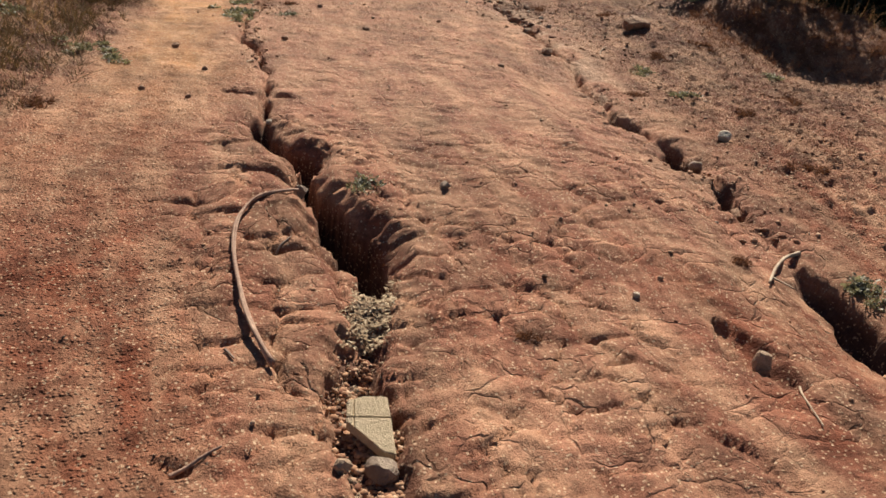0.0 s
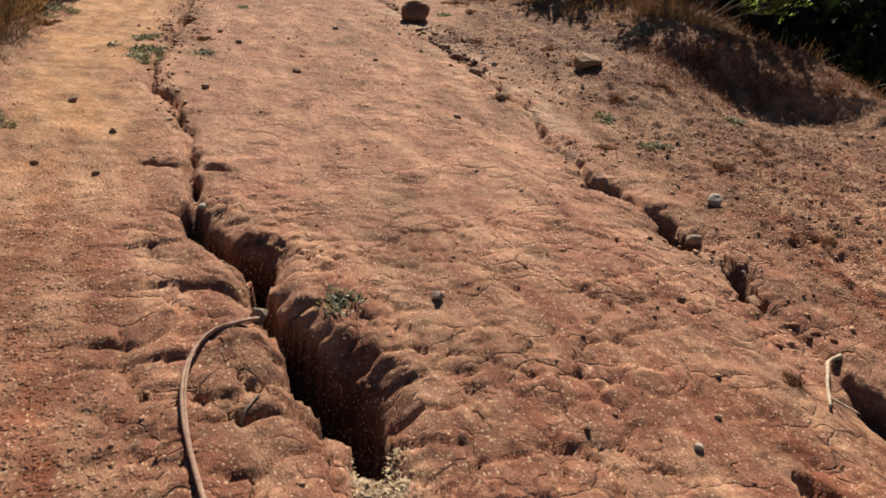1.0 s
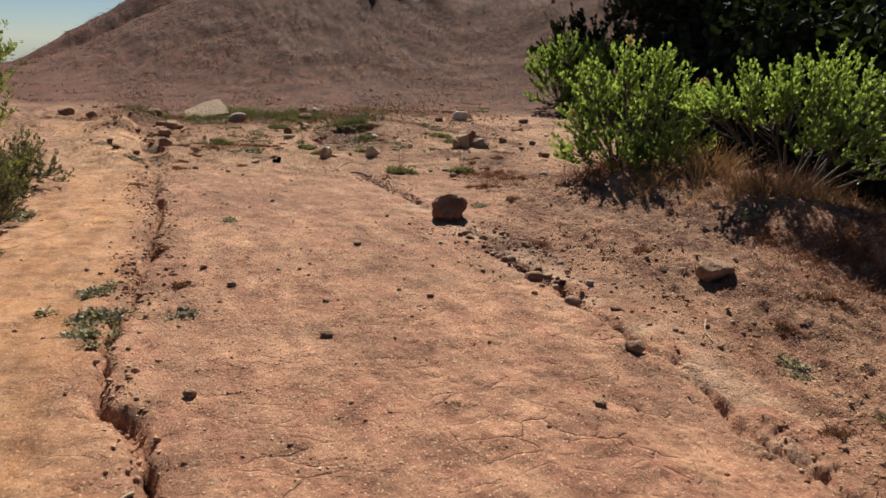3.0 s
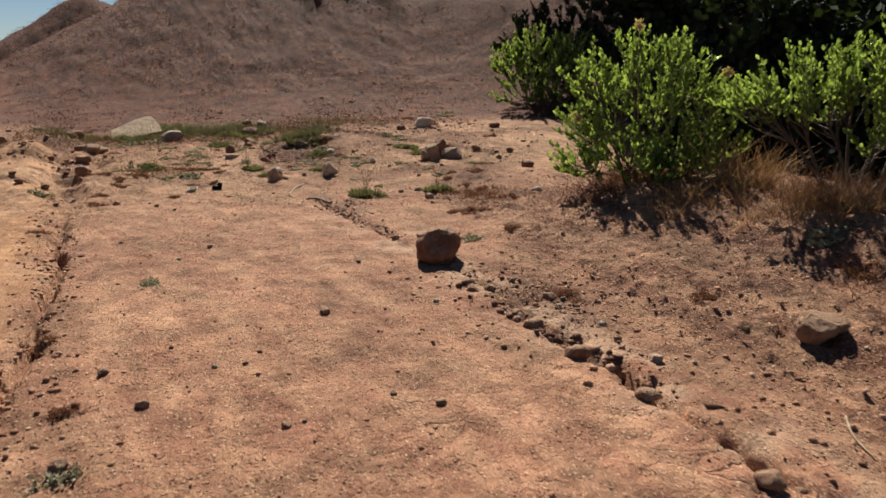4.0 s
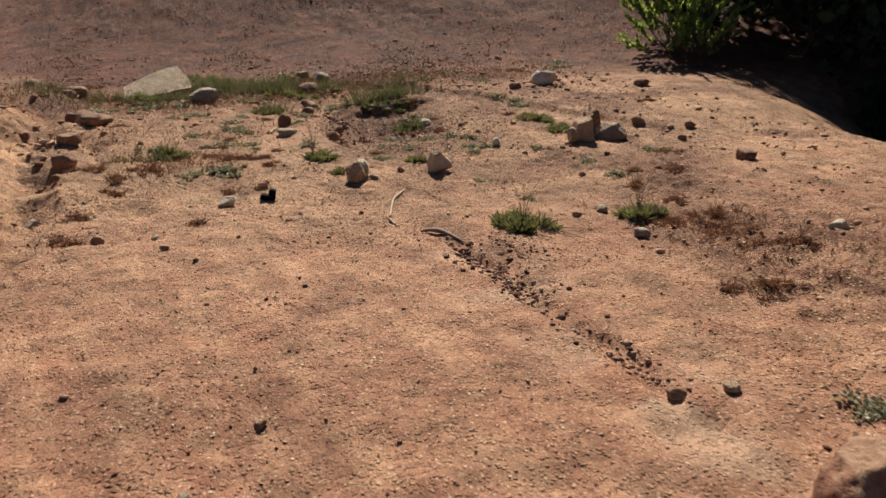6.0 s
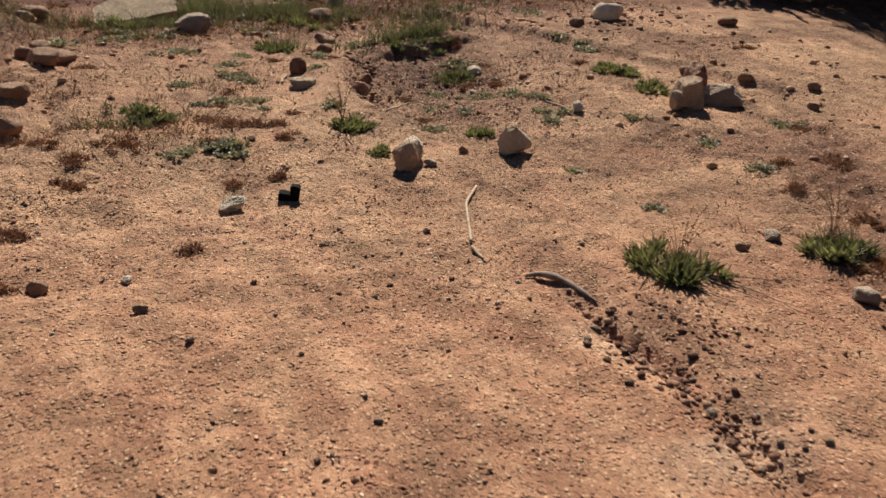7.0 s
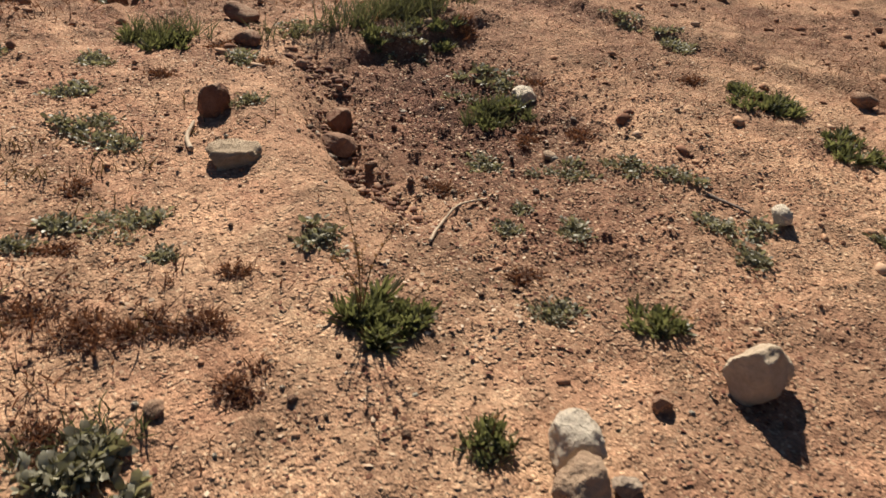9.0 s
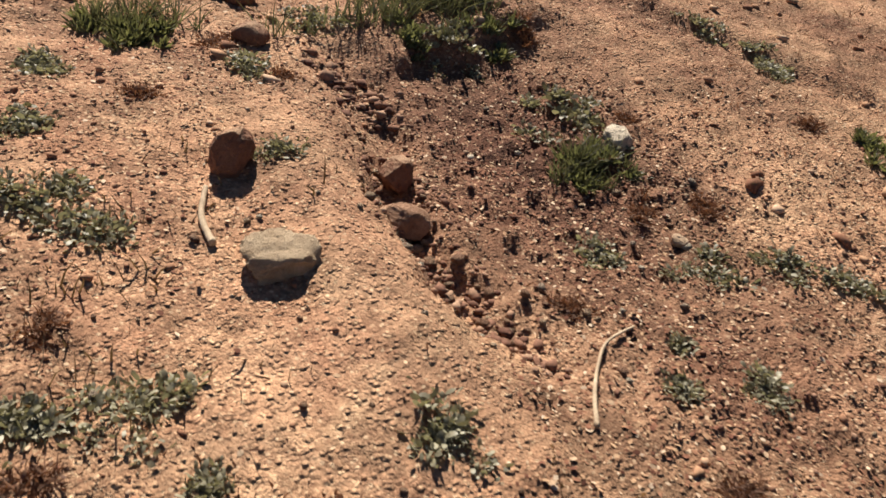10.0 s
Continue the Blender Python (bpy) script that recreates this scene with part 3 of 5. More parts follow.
CHIPS = gravel_material("dry_chips", [(.0, (.19, .11, .065)), (.4, (.38, .26, .155)), (1.0, (.64, .50, .33))])
LEAF_BRIGHT = leaf_material("bush_leaf", (.075, .105, .036), (.34, .41, .145), .3, .54, (1.3, 1.45, .65))
LEAF_LEFT = leaf_material("shrub_leaf", (.055, .07, .026), (.19, .20, .075), .45, .5)
LEAF_LOW = leaf_material("low_shrub_leaf", (.055, .056, .036), (.15, .140, .088), .5, .35, (1.3, 1.35, .8))
# Almost black: the shade of the backlit crowns is put into the leaf colour.
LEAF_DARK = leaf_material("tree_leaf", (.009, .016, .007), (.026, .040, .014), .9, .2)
LEAF_GREY = leaf_material("weed_leaf", (.13, .116, .075), (.43, .395, .27), .52, .26, (1.2, 1.2, .8))
LEAF_GREEN = leaf_material("green_weed_leaf", (.082, .083, .046), (.235, .226, .128), .40, .42, (1.25, 1.3, .75))
DRY_GRASS = leaf_material("dry_grass", (.17, .105, .05), (.42, .28, .14), .75, .35, (1.2, 1.0, .8))
BROWN_WEED = leaf_material("withered_weed", (.11, .05, .03), (.25, .13, .072), .75, .3, (1.2, 1.0, .8))
HILL_SCRUB = leaf_material("heap_scrub", (.08, .030, .018), (.17, .070, .040), .8, .25, (1.2, 1.0, .8))
OLIVE_GRASS = leaf_material("olive_grass", (.075, .050, .026), (.175, .112, .056), .7, .35, (1.2, 1.1, .8))
FLOWER = leaf_material("dry_flower", (.30, .22, .14), (.55, .43, .30), .8, .4)
BARK = bark_material("bark", (.05, .035, .025), (.14, .10, .07))
STICK_PALE = bark_material("bleached_wood", (.34, .24, .15), (.62, .48, .33))
STICK_RED = bark_material("red_bark", (.20, .095, .062), (.56, .36, .24))
STICK_GREY = bark_material("weathered_wood", (.13, .09, .065), (.33, .245, .18))


# ---- mesh helpers ----
def mesh_from(name, verts, faces, mat, smooth=True):
    """A mesh of a vertex array and of face arrays (triangles or quads)."""
    verts = np.asarray(verts, np.float32)
    me = bpy.data.meshes.new(name)
    faces = [np.asarray(f, np.int32) for f in faces if len(f)]
    corners = np.concatenate([f.ravel() for f in faces])
    sizes = np.concatenate([np.full(len(f), f.shape[1], np.int32) for f in faces])
    me.vertices.add(len(verts))
    me.vertices.foreach_set("co", verts.ravel())
    me.loops.add(len(corners))
    me.loops.foreach_set("vertex_index", corners)
    me.polygons.add(len(sizes))
    me.polygons.foreach_set("loop_start", np.concatenate([[0], np.cumsum(sizes)[:-1]]).astype(np.int32))
    if smooth:
        me.polygons.foreach_set("use_smooth", np.ones(len(sizes), bool))
    me.update(calc_edges=True)
    me.validate()
    me.materials.append(mat)
    return me


def part(name, me, parent, label=""):
    ob = new(name, me)
    ob.parent = parent
    return tagged(ob, label)


def thing(name, at, label, category, group="", turn=0.0):
    ob = new(name)
    ob.empty_display_size = .1
    ob.matrix_world = pose(*at, 0, 0, turn)
    return tagged(ob, label, category, group)


def unit(v):
    return v / np.maximum(np.linalg.norm(v, axis=-1, keepdims=True), 1e-9)


def leaves(P, D, L, W, rng, fold=.25, round_tip=.8, level=0.0):
    """Folded leaves at places P along directions D: six vertices and three faces each."""
    n = len(P)
    D = unit(D)
    side = unit(np.cross(D, unit(rng.normal(size=(n, 3))) + [0, 0, level]))
    up = np.cross(side, D)
    L, W = np.broadcast_to(L, n)[:, None], np.broadcast_to(W, n)[:, None]
    mid, high = P + D * L * .4, P + D * L * .8
    V = np.stack([P, mid - side * W * .5 + up * W * fold, mid + side * W * .5 + up * W * fold,
                  high - side * W * .5 * round_tip + up * W * fold, high + side * W * .5 * round_tip + up * W * fold, P + D * L], 1)
    o = np.arange(n)[:, None] * 6
    return V.reshape(-1, 3), [np.concatenate([o + [0, 2, 1], o + [3, 4, 5]]), o + [1, 2, 4, 3]]


def blades(P, D, L, W, rng, bend=.3):
    """Grass blades: two joints each, bent over towards a random side."""
    n = len(P)
    D = unit(D)
    lean = rng.normal(size=(n, 3)) * [1, 1, .2]
    side = unit(np.cross(D, rng.normal(size=(n, 3))))
    L, W = np.broadcast_to(L, n)[:, None], np.broadcast_to(W, n)[:, None]
    mid = P + D * L * .55 + lean * L * bend * .2
    tip = P + D * L + lean * L * bend * .6
    V = np.stack([P - side * W * .5, P + side * W * .5, mid - side * W * .4, mid + side * W * .4, tip], 1)
    o = np.arange(n)[:, None] * 5
    return V.reshape(-1, 3), [o + [2, 3, 4], o + [0, 1, 3, 2]]


def joined(pieces):
    """Several (verts, faces) as one."""
    V, F, base = [], [], 0
    for v, faces in pieces:
        V.append(v)
        F += [np.asarray(f) + base for f in faces]
        base += len(v)
    tris, quads = [f for f in F if f.shape[1] == 3], [f for f in F if f.shape[1] == 4]
    return np.concatenate(V), [np.concatenate(g) for g in (tris, quads) if g]


def tube(points, radii, sides=7, rng=None, knob=0.0):
    """A tapered, bent rod with closed ends."""
    pts = np.asarray(points, float)
    n = len(pts)
    radii = np.broadcast_to(radii, n)
    tang = unit(np.gradient(pts, axis=0))
    ref = np.array([0, 0, 1.0]) if abs(tang[0][2]) < .8 else np.array([1.0, 0, 0])
    V = []
    for k in range(n):
        a = unit(np.cross(tang[k], ref))
        b = np.cross(a, tang[k])
        for s in range(sides):
            w = 2 * math.pi * s / sides
            r = radii[k] * (1 + (knob * rng.normal() if rng is not None else 0))
            V.append(pts[k] + r * (math.cos(w) * a + math.sin(w) * b))
    V += [pts[0], pts[-1]]
    i = np.arange(n - 1)[:, None] * sides
    s = np.arange(sides)[None, :]
    s2 = (s + 1) % sides
    quads = np.stack([i + s, i + s2, i + s2 + sides, i + s + sides], -1).reshape(-1, 4)
    s, s2 = s[0], s2[0]
    ends = np.concatenate([np.stack([s2, s, np.full(sides, n * sides)], 1), np.stack([s, s2], 1).repeat(1, 0) @ np.eye(2, 3, dtype=int) + [(n - 1) * sides, (n - 1) * sides, n * sides + 1]])
    return np.array(V), [ends, quads]


def curve_points(keys, n=24):
    """A smooth line through some points."""
    keys = np.asarray(keys, float)
    u = np.linspace(0, len(keys) - 1, n)
    out = []
    for v in u:
        k = min(int(v), len(keys) - 2)
        f = v - k
        p0, p1, p2, p3 = keys[max(k - 1, 0)], keys[k], keys[k + 1], keys[min(k + 2, len(keys) - 1)]
        out.append(.5 * (2 * p1 + (p2 - p0) * f + (2 * p0 - 5 * p1 + 4 * p2 - p3) * f * f + (3 * p1 - p0 - 3 * p2 + p3) * f ** 3))
    return np.array(out)


def rock_mesh(name, size, mat, seed, facets=10, detail=5, rough=.07, sharp=.72, block=.84):
    """A broken stone: a ball cut by planes, with a rough skin, standing on z = 0."""
    rng = np.random.default_rng(seed)
    bm = bmesh.new()
    bmesh.ops.create_icosphere(bm, subdivisions=detail, radius=1)
    V = np.array([v.co for v in bm.verts])
    F = np.array([[v.index for v in f.verts] for f in bm.faces])
    bm.free()
    V = np.clip(V, -rng.uniform(block - .08, block + .2, 3), rng.uniform(block - .08, block + .2, 3))
    for _ in range(facets):
        nrm = unit(rng.normal(size=3))
        d = rng.uniform(sharp - .2, sharp + .12)
        over = np.maximum(V @ nrm - d, 0)
        V = V - over[:, None] * nrm * .97
    off = rng.uniform(0, 50, 3)
    amount = np.array([noise.fractal(Vector(v * 1.6 + off), .9, 2.0, 6) for v in V])
    small = np.array([noise.fractal(Vector(v * 5 + off), .7, 2.0, 5) for v in V])
    V = V * (1 + rough * amount[:, None] + .03 * small[:, None])
    V = V / (V.max(0) - V.min(0)) * np.asarray(size)
    V[:, 2] -= V[:, 2].min()
    V[:, :2] -= (V[:, :2].max(0) + V[:, :2].min(0)) / 2
    return mesh_from(name, V, [F], mat, False)


def rock(name, x, y, size, mat, label, seed, turn=0.0, sink=.12, group="", tilt=0.0, **how):
    z = ground_z(x, y)
    ob = new(name, rock_mesh(name, size, mat, seed, **how))
    ob.matrix_world = pose(x, y, z - sink * size[2], tilt, 0, turn)
    return tagged(ob, label, "stone", group)


# ---- ground ----
def axis(lo, hi, fine, reach_lo, reach_hi, growth=.045, most=90.0):
    """Grid lines: fine between lo and hi, then wider and wider."""
    mid = np.arange(lo, hi, fine)
    out = {}
    for sign, start, end in ((-1, lo, reach_lo), (1, mid[-1], reach_hi)):
        at, lines = start, []
        while (at - end) * sign < 0:
            at += sign * min(fine + growth * abs(at - start), most)
            lines.append(at)
        out[sign] = lines
    return np.concatenate([out[-1][::-1], mid, out[1]])


def build_ground():
    gx = np.unique(np.round(np.concatenate([axis(-1.2, 6.2, .021, -2500, 6.2, .045), axis(6.23, 8.6, .035, 6.23, 2500, .045)]), 4))
    gy = np.concatenate([axis(1.3, 6.0, .016, -2500, 6.0), np.arange(6.02, 13, .027), np.arange(13.01, 18.9, .022), np.arange(18.93, 24, .08), np.arange(24.1, 42, .26), axis(42.3, 60, .6, 42.3, 2500, .05)])
    gy = np.unique(np.round(gy, 4))
    X, Y = np.meshgrid(gx, gy)
    z, masks = relief(X.ravel(), Y.ravel())
    V = np.stack([X.ravel(), Y.ravel(), z], 1)
    nx, ny = len(gx), len(gy)
    i = (np.arange(ny - 1)[:, None] * nx + np.arange(nx - 1)[None, :]).ravel()
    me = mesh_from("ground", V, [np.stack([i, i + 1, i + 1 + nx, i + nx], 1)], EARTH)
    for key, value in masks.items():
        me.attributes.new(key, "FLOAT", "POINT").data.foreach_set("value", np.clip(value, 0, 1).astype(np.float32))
    return tagged(new("ground", me), "eroded red dirt track below a bare brown spoil heap", "ground", kind="structure")


build_ground()


# ---- trees ----
def grow(rng, at, heading, length, radius, depth, limbs, tips, spread=.55, rise=.25):
    """One limb and its branches, as tubes; the ends go to tips."""
    n = 6
    pts, d = [np.array(at)], unit(np.array(heading))
    for _ in range(n):
        d = unit(d + rng.normal(size=3) * .12 + np.array([0, 0, rise * .1]))
        pts.append(pts[-1] + d * length / n)
    limbs.append(tube(pts, np.linspace(radius, radius * .55, n + 1), 6 if depth else 9))
    if depth >= 2:
        tips += pts[2:]
    if depth < 3:
        for k in range(rng.integers(3, 5)):
            start = pts[rng.integers(2, n + 1)]
            side = unit(d + rng.normal(size=3) * spread * 1.4 + np.array([0, 0, rise]))
            grow(rng, start, side, length * rng.uniform(.55, .78), radius * .5, depth + 1, limbs, tips, spread, rise)


def tree(x, y, height, label, seed, leaf_count=9000, low=.0, wide=.5):
    rng = np.random.default_rng(seed)
    z = ground_z(x, y)
    top = thing("tree", (x, y, z - .1), label, "tree", "trees in the hollow")
    limbs, tips = [], []
    grow(rng, (0, 0, 0), (rng.normal() * .1, rng.normal() * .1, 1), height * .45, height * .03, 0, limbs, tips, .8, .25)
    V, F = joined(limbs)
    part("trunk", mesh_from("trunk", V, F, BARK), top)
    tips = np.array(tips)
    # clumps of leaves round the twigs, and a skirt of hanging foliage
    c = np.concatenate([tips, np.clip(rng.normal(size=(220, 3)), -1.5, 1.5) * [height * wide * .45, height * wide * .45, height * .2] + [0, 0, height * .42]])
    c = c[c[:, 2] > low]
    k = rng.integers(0, len(c), leaf_count)
    P = c[k] + np.clip(rng.normal(size=(leaf_count, 3)), -1.8, 1.8) * height * .045
    P[:, 2] = np.maximum(P[:, 2], .15 + .2 * rng.random(leaf_count))
    D = rng.normal(size=(leaf_count, 3)) + [0, 0, -.2]
    L = rng.uniform(.14, .28, leaf_count)
    V, F = leaves(P, D, L, L * .55, rng)
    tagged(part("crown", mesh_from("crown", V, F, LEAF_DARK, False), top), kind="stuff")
    return top


DARK_TREE = "tall dark evergreen tree standing in its own shade"
for k, (x, y, h) in enumerate([(18.5, 24.0, 8.0), (15.2, 18.6, 7.0), (14.2, 14.0, 6.6), (13.8, 9.6, 6.5), (14.0, 5.5, 6.5), (18.5, 14.5, 8.5), (18.0, 8.5, 8.5), (19.5, 19.5, 9.0), (16.5, 2.5, 7.5)]):
    tree(x, y, h, DARK_TREE, 100 + k, 11000)


# ---- bushes ----
def bush(name, x, y, lobes, mat, label, seed, leaf=.046, twigs=20, per=42, turn=-25.0, slim=.5, droop=0.0, flowers=()):
    """Limbs from one root, each with a lobe of leafy twigs: across, away, height of the lobe's top, its radius."""
    rng = np.random.default_rng(seed)
    top = thing(name, (x, y, ground_z(x, y)), label, "bush", turn=turn)
    for u, v, high, rad in lobes:
        root = np.array([u * .22, v * .22, -.04]) + rng.normal(size=3) * [.05, .05, 0]
        heart = np.array([u * .85, v * .85, max(high - 1.35 * rad, .12)])
        limb = curve_points([root, root * .5 + heart * .5 + rng.normal(size=3) * .04, heart], 9)
        wood, P, D = [tube(limb, np.linspace(.016, .008, 9), 6)], [], []
        for _ in range(twigs):
            d = unit(rng.normal(size=3) * [1, 1, .75] + [0, 0, .55])
            reach = rad * rng.uniform(.75, 1.15)
            start = limb[rng.integers(5, 9)]
            tip = np.array([u, v, high - rad]) + d * [reach, reach, reach] + rng.normal(size=3) * .03 - [0, 0, droop * rng.random() * rad]
            tip[2] = max(tip[2], .06)
            mid = start * .45 + tip * .55 - [0, 0, .12 * rad]
            pts = curve_points([start, mid, tip], 8)
            wood.append(tube(pts, np.linspace(.006, .0022, 8), 4))
            for ends in range(3):
                side = pts[-1] + unit(rng.normal(size=3) * .8 + d * .9 + [0, 0, 1.3]) * rng.uniform(.07, .22) * (rad / .33) ** .5 if ends else pts[-1]
                line = np.linspace(pts[5] if ends else pts[3], side, 6)
                n = per // 3
                f = rng.random(n) ** .8 * 5
                i = np.minimum(f.astype(int), 4)
                along = unit(line[-1] - line[0])
                P.append(line[i] + (line[i + 1] - line[i]) * (f - i)[:, None] + rng.normal(size=(n, 3)) * .005)
                D.append(unit(rng.normal(size=(n, 3))) * .75 + along * .7 + [0, 0, .6 - droop])
        V, F = joined(wood)
        branch = part("limb", mesh_from("limb", V, F, BARK), top)
        P, D = np.concatenate(P), np.concatenate(D)
        L = leaf * rng.uniform(.6, 1.25, len(P))
        V, F = leaves(P, D, L, L * slim * rng.uniform(.8, 1.2, len(P)), rng, .18)
        tagged(part("foliage", mesh_from("foliage", V, F, mat, False), branch), kind="stuff")
    for fx, fy, fz in flowers:
        stalk = curve_points([(fx * .6, fy * .6, fz * .4), (fx, fy, fz * .8), (fx, fy, fz)], 8)
        head_p = np.array([fx, fy, fz]) + rng.normal(size=(110, 3)).clip(-1.5, 1.5) * [.022, .022, .026]
        v1, f1 = leaves(head_p, rng.normal(size=(110, 3)) + [0, 0, .6], .030, .014, rng)
        st = part("flower_stalk", mesh_from("flower_stalk", *tube(stalk, .004, 5), STICK_PALE), top)
        part("flower_head", mesh_from("flower_head", v1, f1, FLOWER, False), st, "dry pale flower head")
    return top


bush("bush", 6.25, 10.68, [(-.6, -.05, .66, .22), (-.5, .05, 1.1, .2), (-.62, -.1, .36, .2), (-.28, -.05, .95, .26), (-.12, .1, 1.3, .22), (.1, 0, 1.0, .28), (.28, .05, 1.28, .2), (.5, .1, 1.08, .22), (.68, .05, .9, .2), (.2, -.4, .6, .26), (-.25, -.4, .52, .26), (.55, -.35, .55, .24), (-.05, -.5, .34, .22), (.35, -.5, .36, .22)], LEAF_BRIGHT,
     "bright green leafy bush with dry flower heads on the bank", 201, flowers=[(-.12, -.1, 1.42), (-.72, -.3, .62), (.78, 0, 1.0)])
bush("bush", 6.66, 8.85, [(-.78, .1, .98, .2), (-.5, .1, 1.1, .24), (-.22, .05, 1.0, .26), (0, .05, 1.22, .24), (.24, -.1, 1.3, .24), (.48, .1, 1.12, .24), (.68, -.05, 1.2, .24), (.92, .1, 1.14, .22), (1.08, 0, .92, .24), (.4, -.25, .85, .26), (.1, -.2, .8, .24), (.8, -.3, .72, .26), (1.1, -.25, .6, .22)], LEAF_BRIGHT,
     "wide bright green leafy bush with bare twigs below on the bank", 202)
bush("bush", 11.6, 19.2, [(-.7, 0, 1.2, .4), (-.25, 0, 1.7, .45), (.3, 0, 1.4, .5), (.7, .2, 1.5, .5), (-.5, -.4, .8, .45), (.2, -.5, .8, .5)], LEAF_BRIGHT, "tall light green shrub in front of the dark trees", 203, leaf=.075, per=66)
# Added near-black shrubs that stand in for the deep shade under the trees.
for k, (x, y, size) in enumerate([(13.0, 20.6, 1.7), (13.3, 18.0, 1.6), (12.6, 15.6, 1.5), (12.0, 12.6, 1.4), (11.6, 9.6, 1.3)]):
    bush("shrub", x, y, [(-.8, 0, size * .8, .6), (-.3, .2, size, .6), (.4, 0, size * .95, .65), (.9, .1, size * .75, .6), (-.4, -.5, size * .5, .5), (.4, -.5, size * .55, .55)], LEAF_DARK, "dark shrub added to fill the shade under the trees", 230 + k, leaf=.12, twigs=16, per=45, turn=30 * k)
rs = np.random.default_rng(12)
LEFT_LOBES = [(float(rs.uniform(-1.2, 1.15)), float(rs.uniform(-1.0, 1.0)), float(rs.uniform(.9, 1.75)), float(rs.uniform(.3, .5))) for _ in range(17)] + [(.95, -.3, 1.0, .35), (.95, .2, 1.75, .35), (1.1, .3, 1.4, .3), (.7, .2, 1.9, .35), (.2, -.2, 2.1, .4), (-.4, .0, 2.15, .4), (.9, .3, 1.4, .4), (1.1, 0, .6, .35)]
bush("shrub", -1.35, 11.7, LEFT_LOBES, LEAF_LEFT, "large green shrub with thin feathery sprays beside the track", 204, leaf=.058, twigs=20, per=66, turn=-15, slim=.3, droop=.35)
LOW = "low grey-green shrub at the edge of the sandy track"
for k, (x, y, size) in enumerate([(-.2, 10.75, .42), (-.12, 11.7, .45), (.05, 12.9, .5), (-.45, 10.0, .32)]):
    bush("shrub", x, y, [(-.4 * size, 0, .8 * size, .4 * size), (.35 * size, .1, .75 * size, .4 * size), (0, -.5 * size, .6 * size, .4 * size), (0, .6 * size, .9 * size, .45 * size), (.1, 0, size, .4 * size)], LEAF_LOW, LOW, 205 + k, leaf=.034, twigs=16, per=45, turn=40 * k, slim=.4)


# ---- grass ----
def meadow(name, label, mat, areas, seed, width=.005, spread=.35, bend=.5):
    """Blades over elliptical areas: x, y, rx, ry, number, shortest, longest."""
    rng = np.random.default_rng(seed)
    P, L = [], []
    for x, y, rx, ry, count, lo, hi in areas:
        clumps = rng.normal(size=(max(count // 14, 3), 2)) * .5
        c = clumps[rng.integers(0, len(clumps), count)] + rng.normal(size=(count, 2)) * .07
        px, py = x + c[:, 0] * rx, y + c[:, 1] * ry
        P.append(np.stack([px, py, relief(px, py)[0] - .01], 1))
        L.append(rng.uniform(lo, hi, count))
    P, L = np.concatenate(P), np.concatenate(L)
    D = rng.normal(size=P.shape) * spread + [0, 0, 1]
    V, F = blades(P, D, L, width * (.7 + .6 * rng.random(len(P))), rng, bend)
    return tagged(new(name, mesh_from(name, V, F, mat, False)), label, "grass", kind="stuff")


meadow("tall_dry_grass", "tall dry straw-coloured grass beside the track", DRY_GRASS,
       [(-1.05, 9.4, .6, .9, 2200, .35, .9), (-1.7, 7.6, .8, 1.0, 900, .12, .4), (5.75, 9.6, .4, .3, 420, .06, .22), (6.0, 8.6, .5, .35, 700, .06, .26), (6.9, 8.2, .6, .4, 450, .06, .25), (6.4, 9.6, .4, .3, 500, .2, .5),
        (7.6, 7.3, .6, .6, 250, .12, .3), (-1.8, 5.6, .6, .8, 600, .05, .2)], 301, spread=.4, bend=.8)
meadow("olive_grass", "sparse olive-brown grass along the track's edge", OLIVE_GRASS,
       [(-1.3, 6.3, .45, 1.1, 1500, .04, .14), (-1.55, 5.0, .4, .8, 700, .03, .11), (-.85, 7.6, .22, .9, 900, .03, .12), (-1.15, 9.2, .55, 1.1, 4200, .25, .9), (-1.3, 5.9, .5, .8, 900, .04, .13), (-.95, 7.2, .3, .8, 700, .04, .14), (-1.7, 4.2, .4, .7, 500, .03, .12), (3.2, 17.3, 1.3, .6, 400, .03, .09), (4.6, 19.8, 2.2, .8, 900, .06, .2), (6.5, 19.6, 2.0, .7, 900, .05, .2), (1.0, 19.5, 1.2, 1.2, 400, .05, .15),
        (2.6, 16.0, .7, .6, 400, .03, .09), (6.6, 8.7, .8, .5, 300, .1, .35)], 302, spread=.45, bend=.8)

meadow("tuft_grass", "upright grey-green grass tufts at the foot of the heap", LEAF_LOW,
       [(4.2, 20.2, .7, .5, 1300, .1, .28), (4.9, 19.9, .6, .4, 900, .1, .26), (5.6, 17.95, .45, .16, 1300, .07, .19), (2.8, 16.2, .3, .22, 400, .04, .11), (3.1, 15.55, .3, .2, 110, .03, .09), (3.3, 19.6, .5, .3, 500, .08, .2), (5.4, 19.6, .5, .3, 500, .08, .22),
        (4.35, 18.25, .2, .15, 400, .06, .15), (5.4, 16.8, .16, .12, 350, .05, .13), (6.2, 18.8, .6, .4, 700, .06, .18), (2.3, 20.0, .7, .5, 700, .06, .2), (5.3, 12.95, .14, .1, 200, .06, .16), (4.46, 13.03, .12, .1, 220, .06, .15)], 305, width=.006, spread=.4, bend=.6)


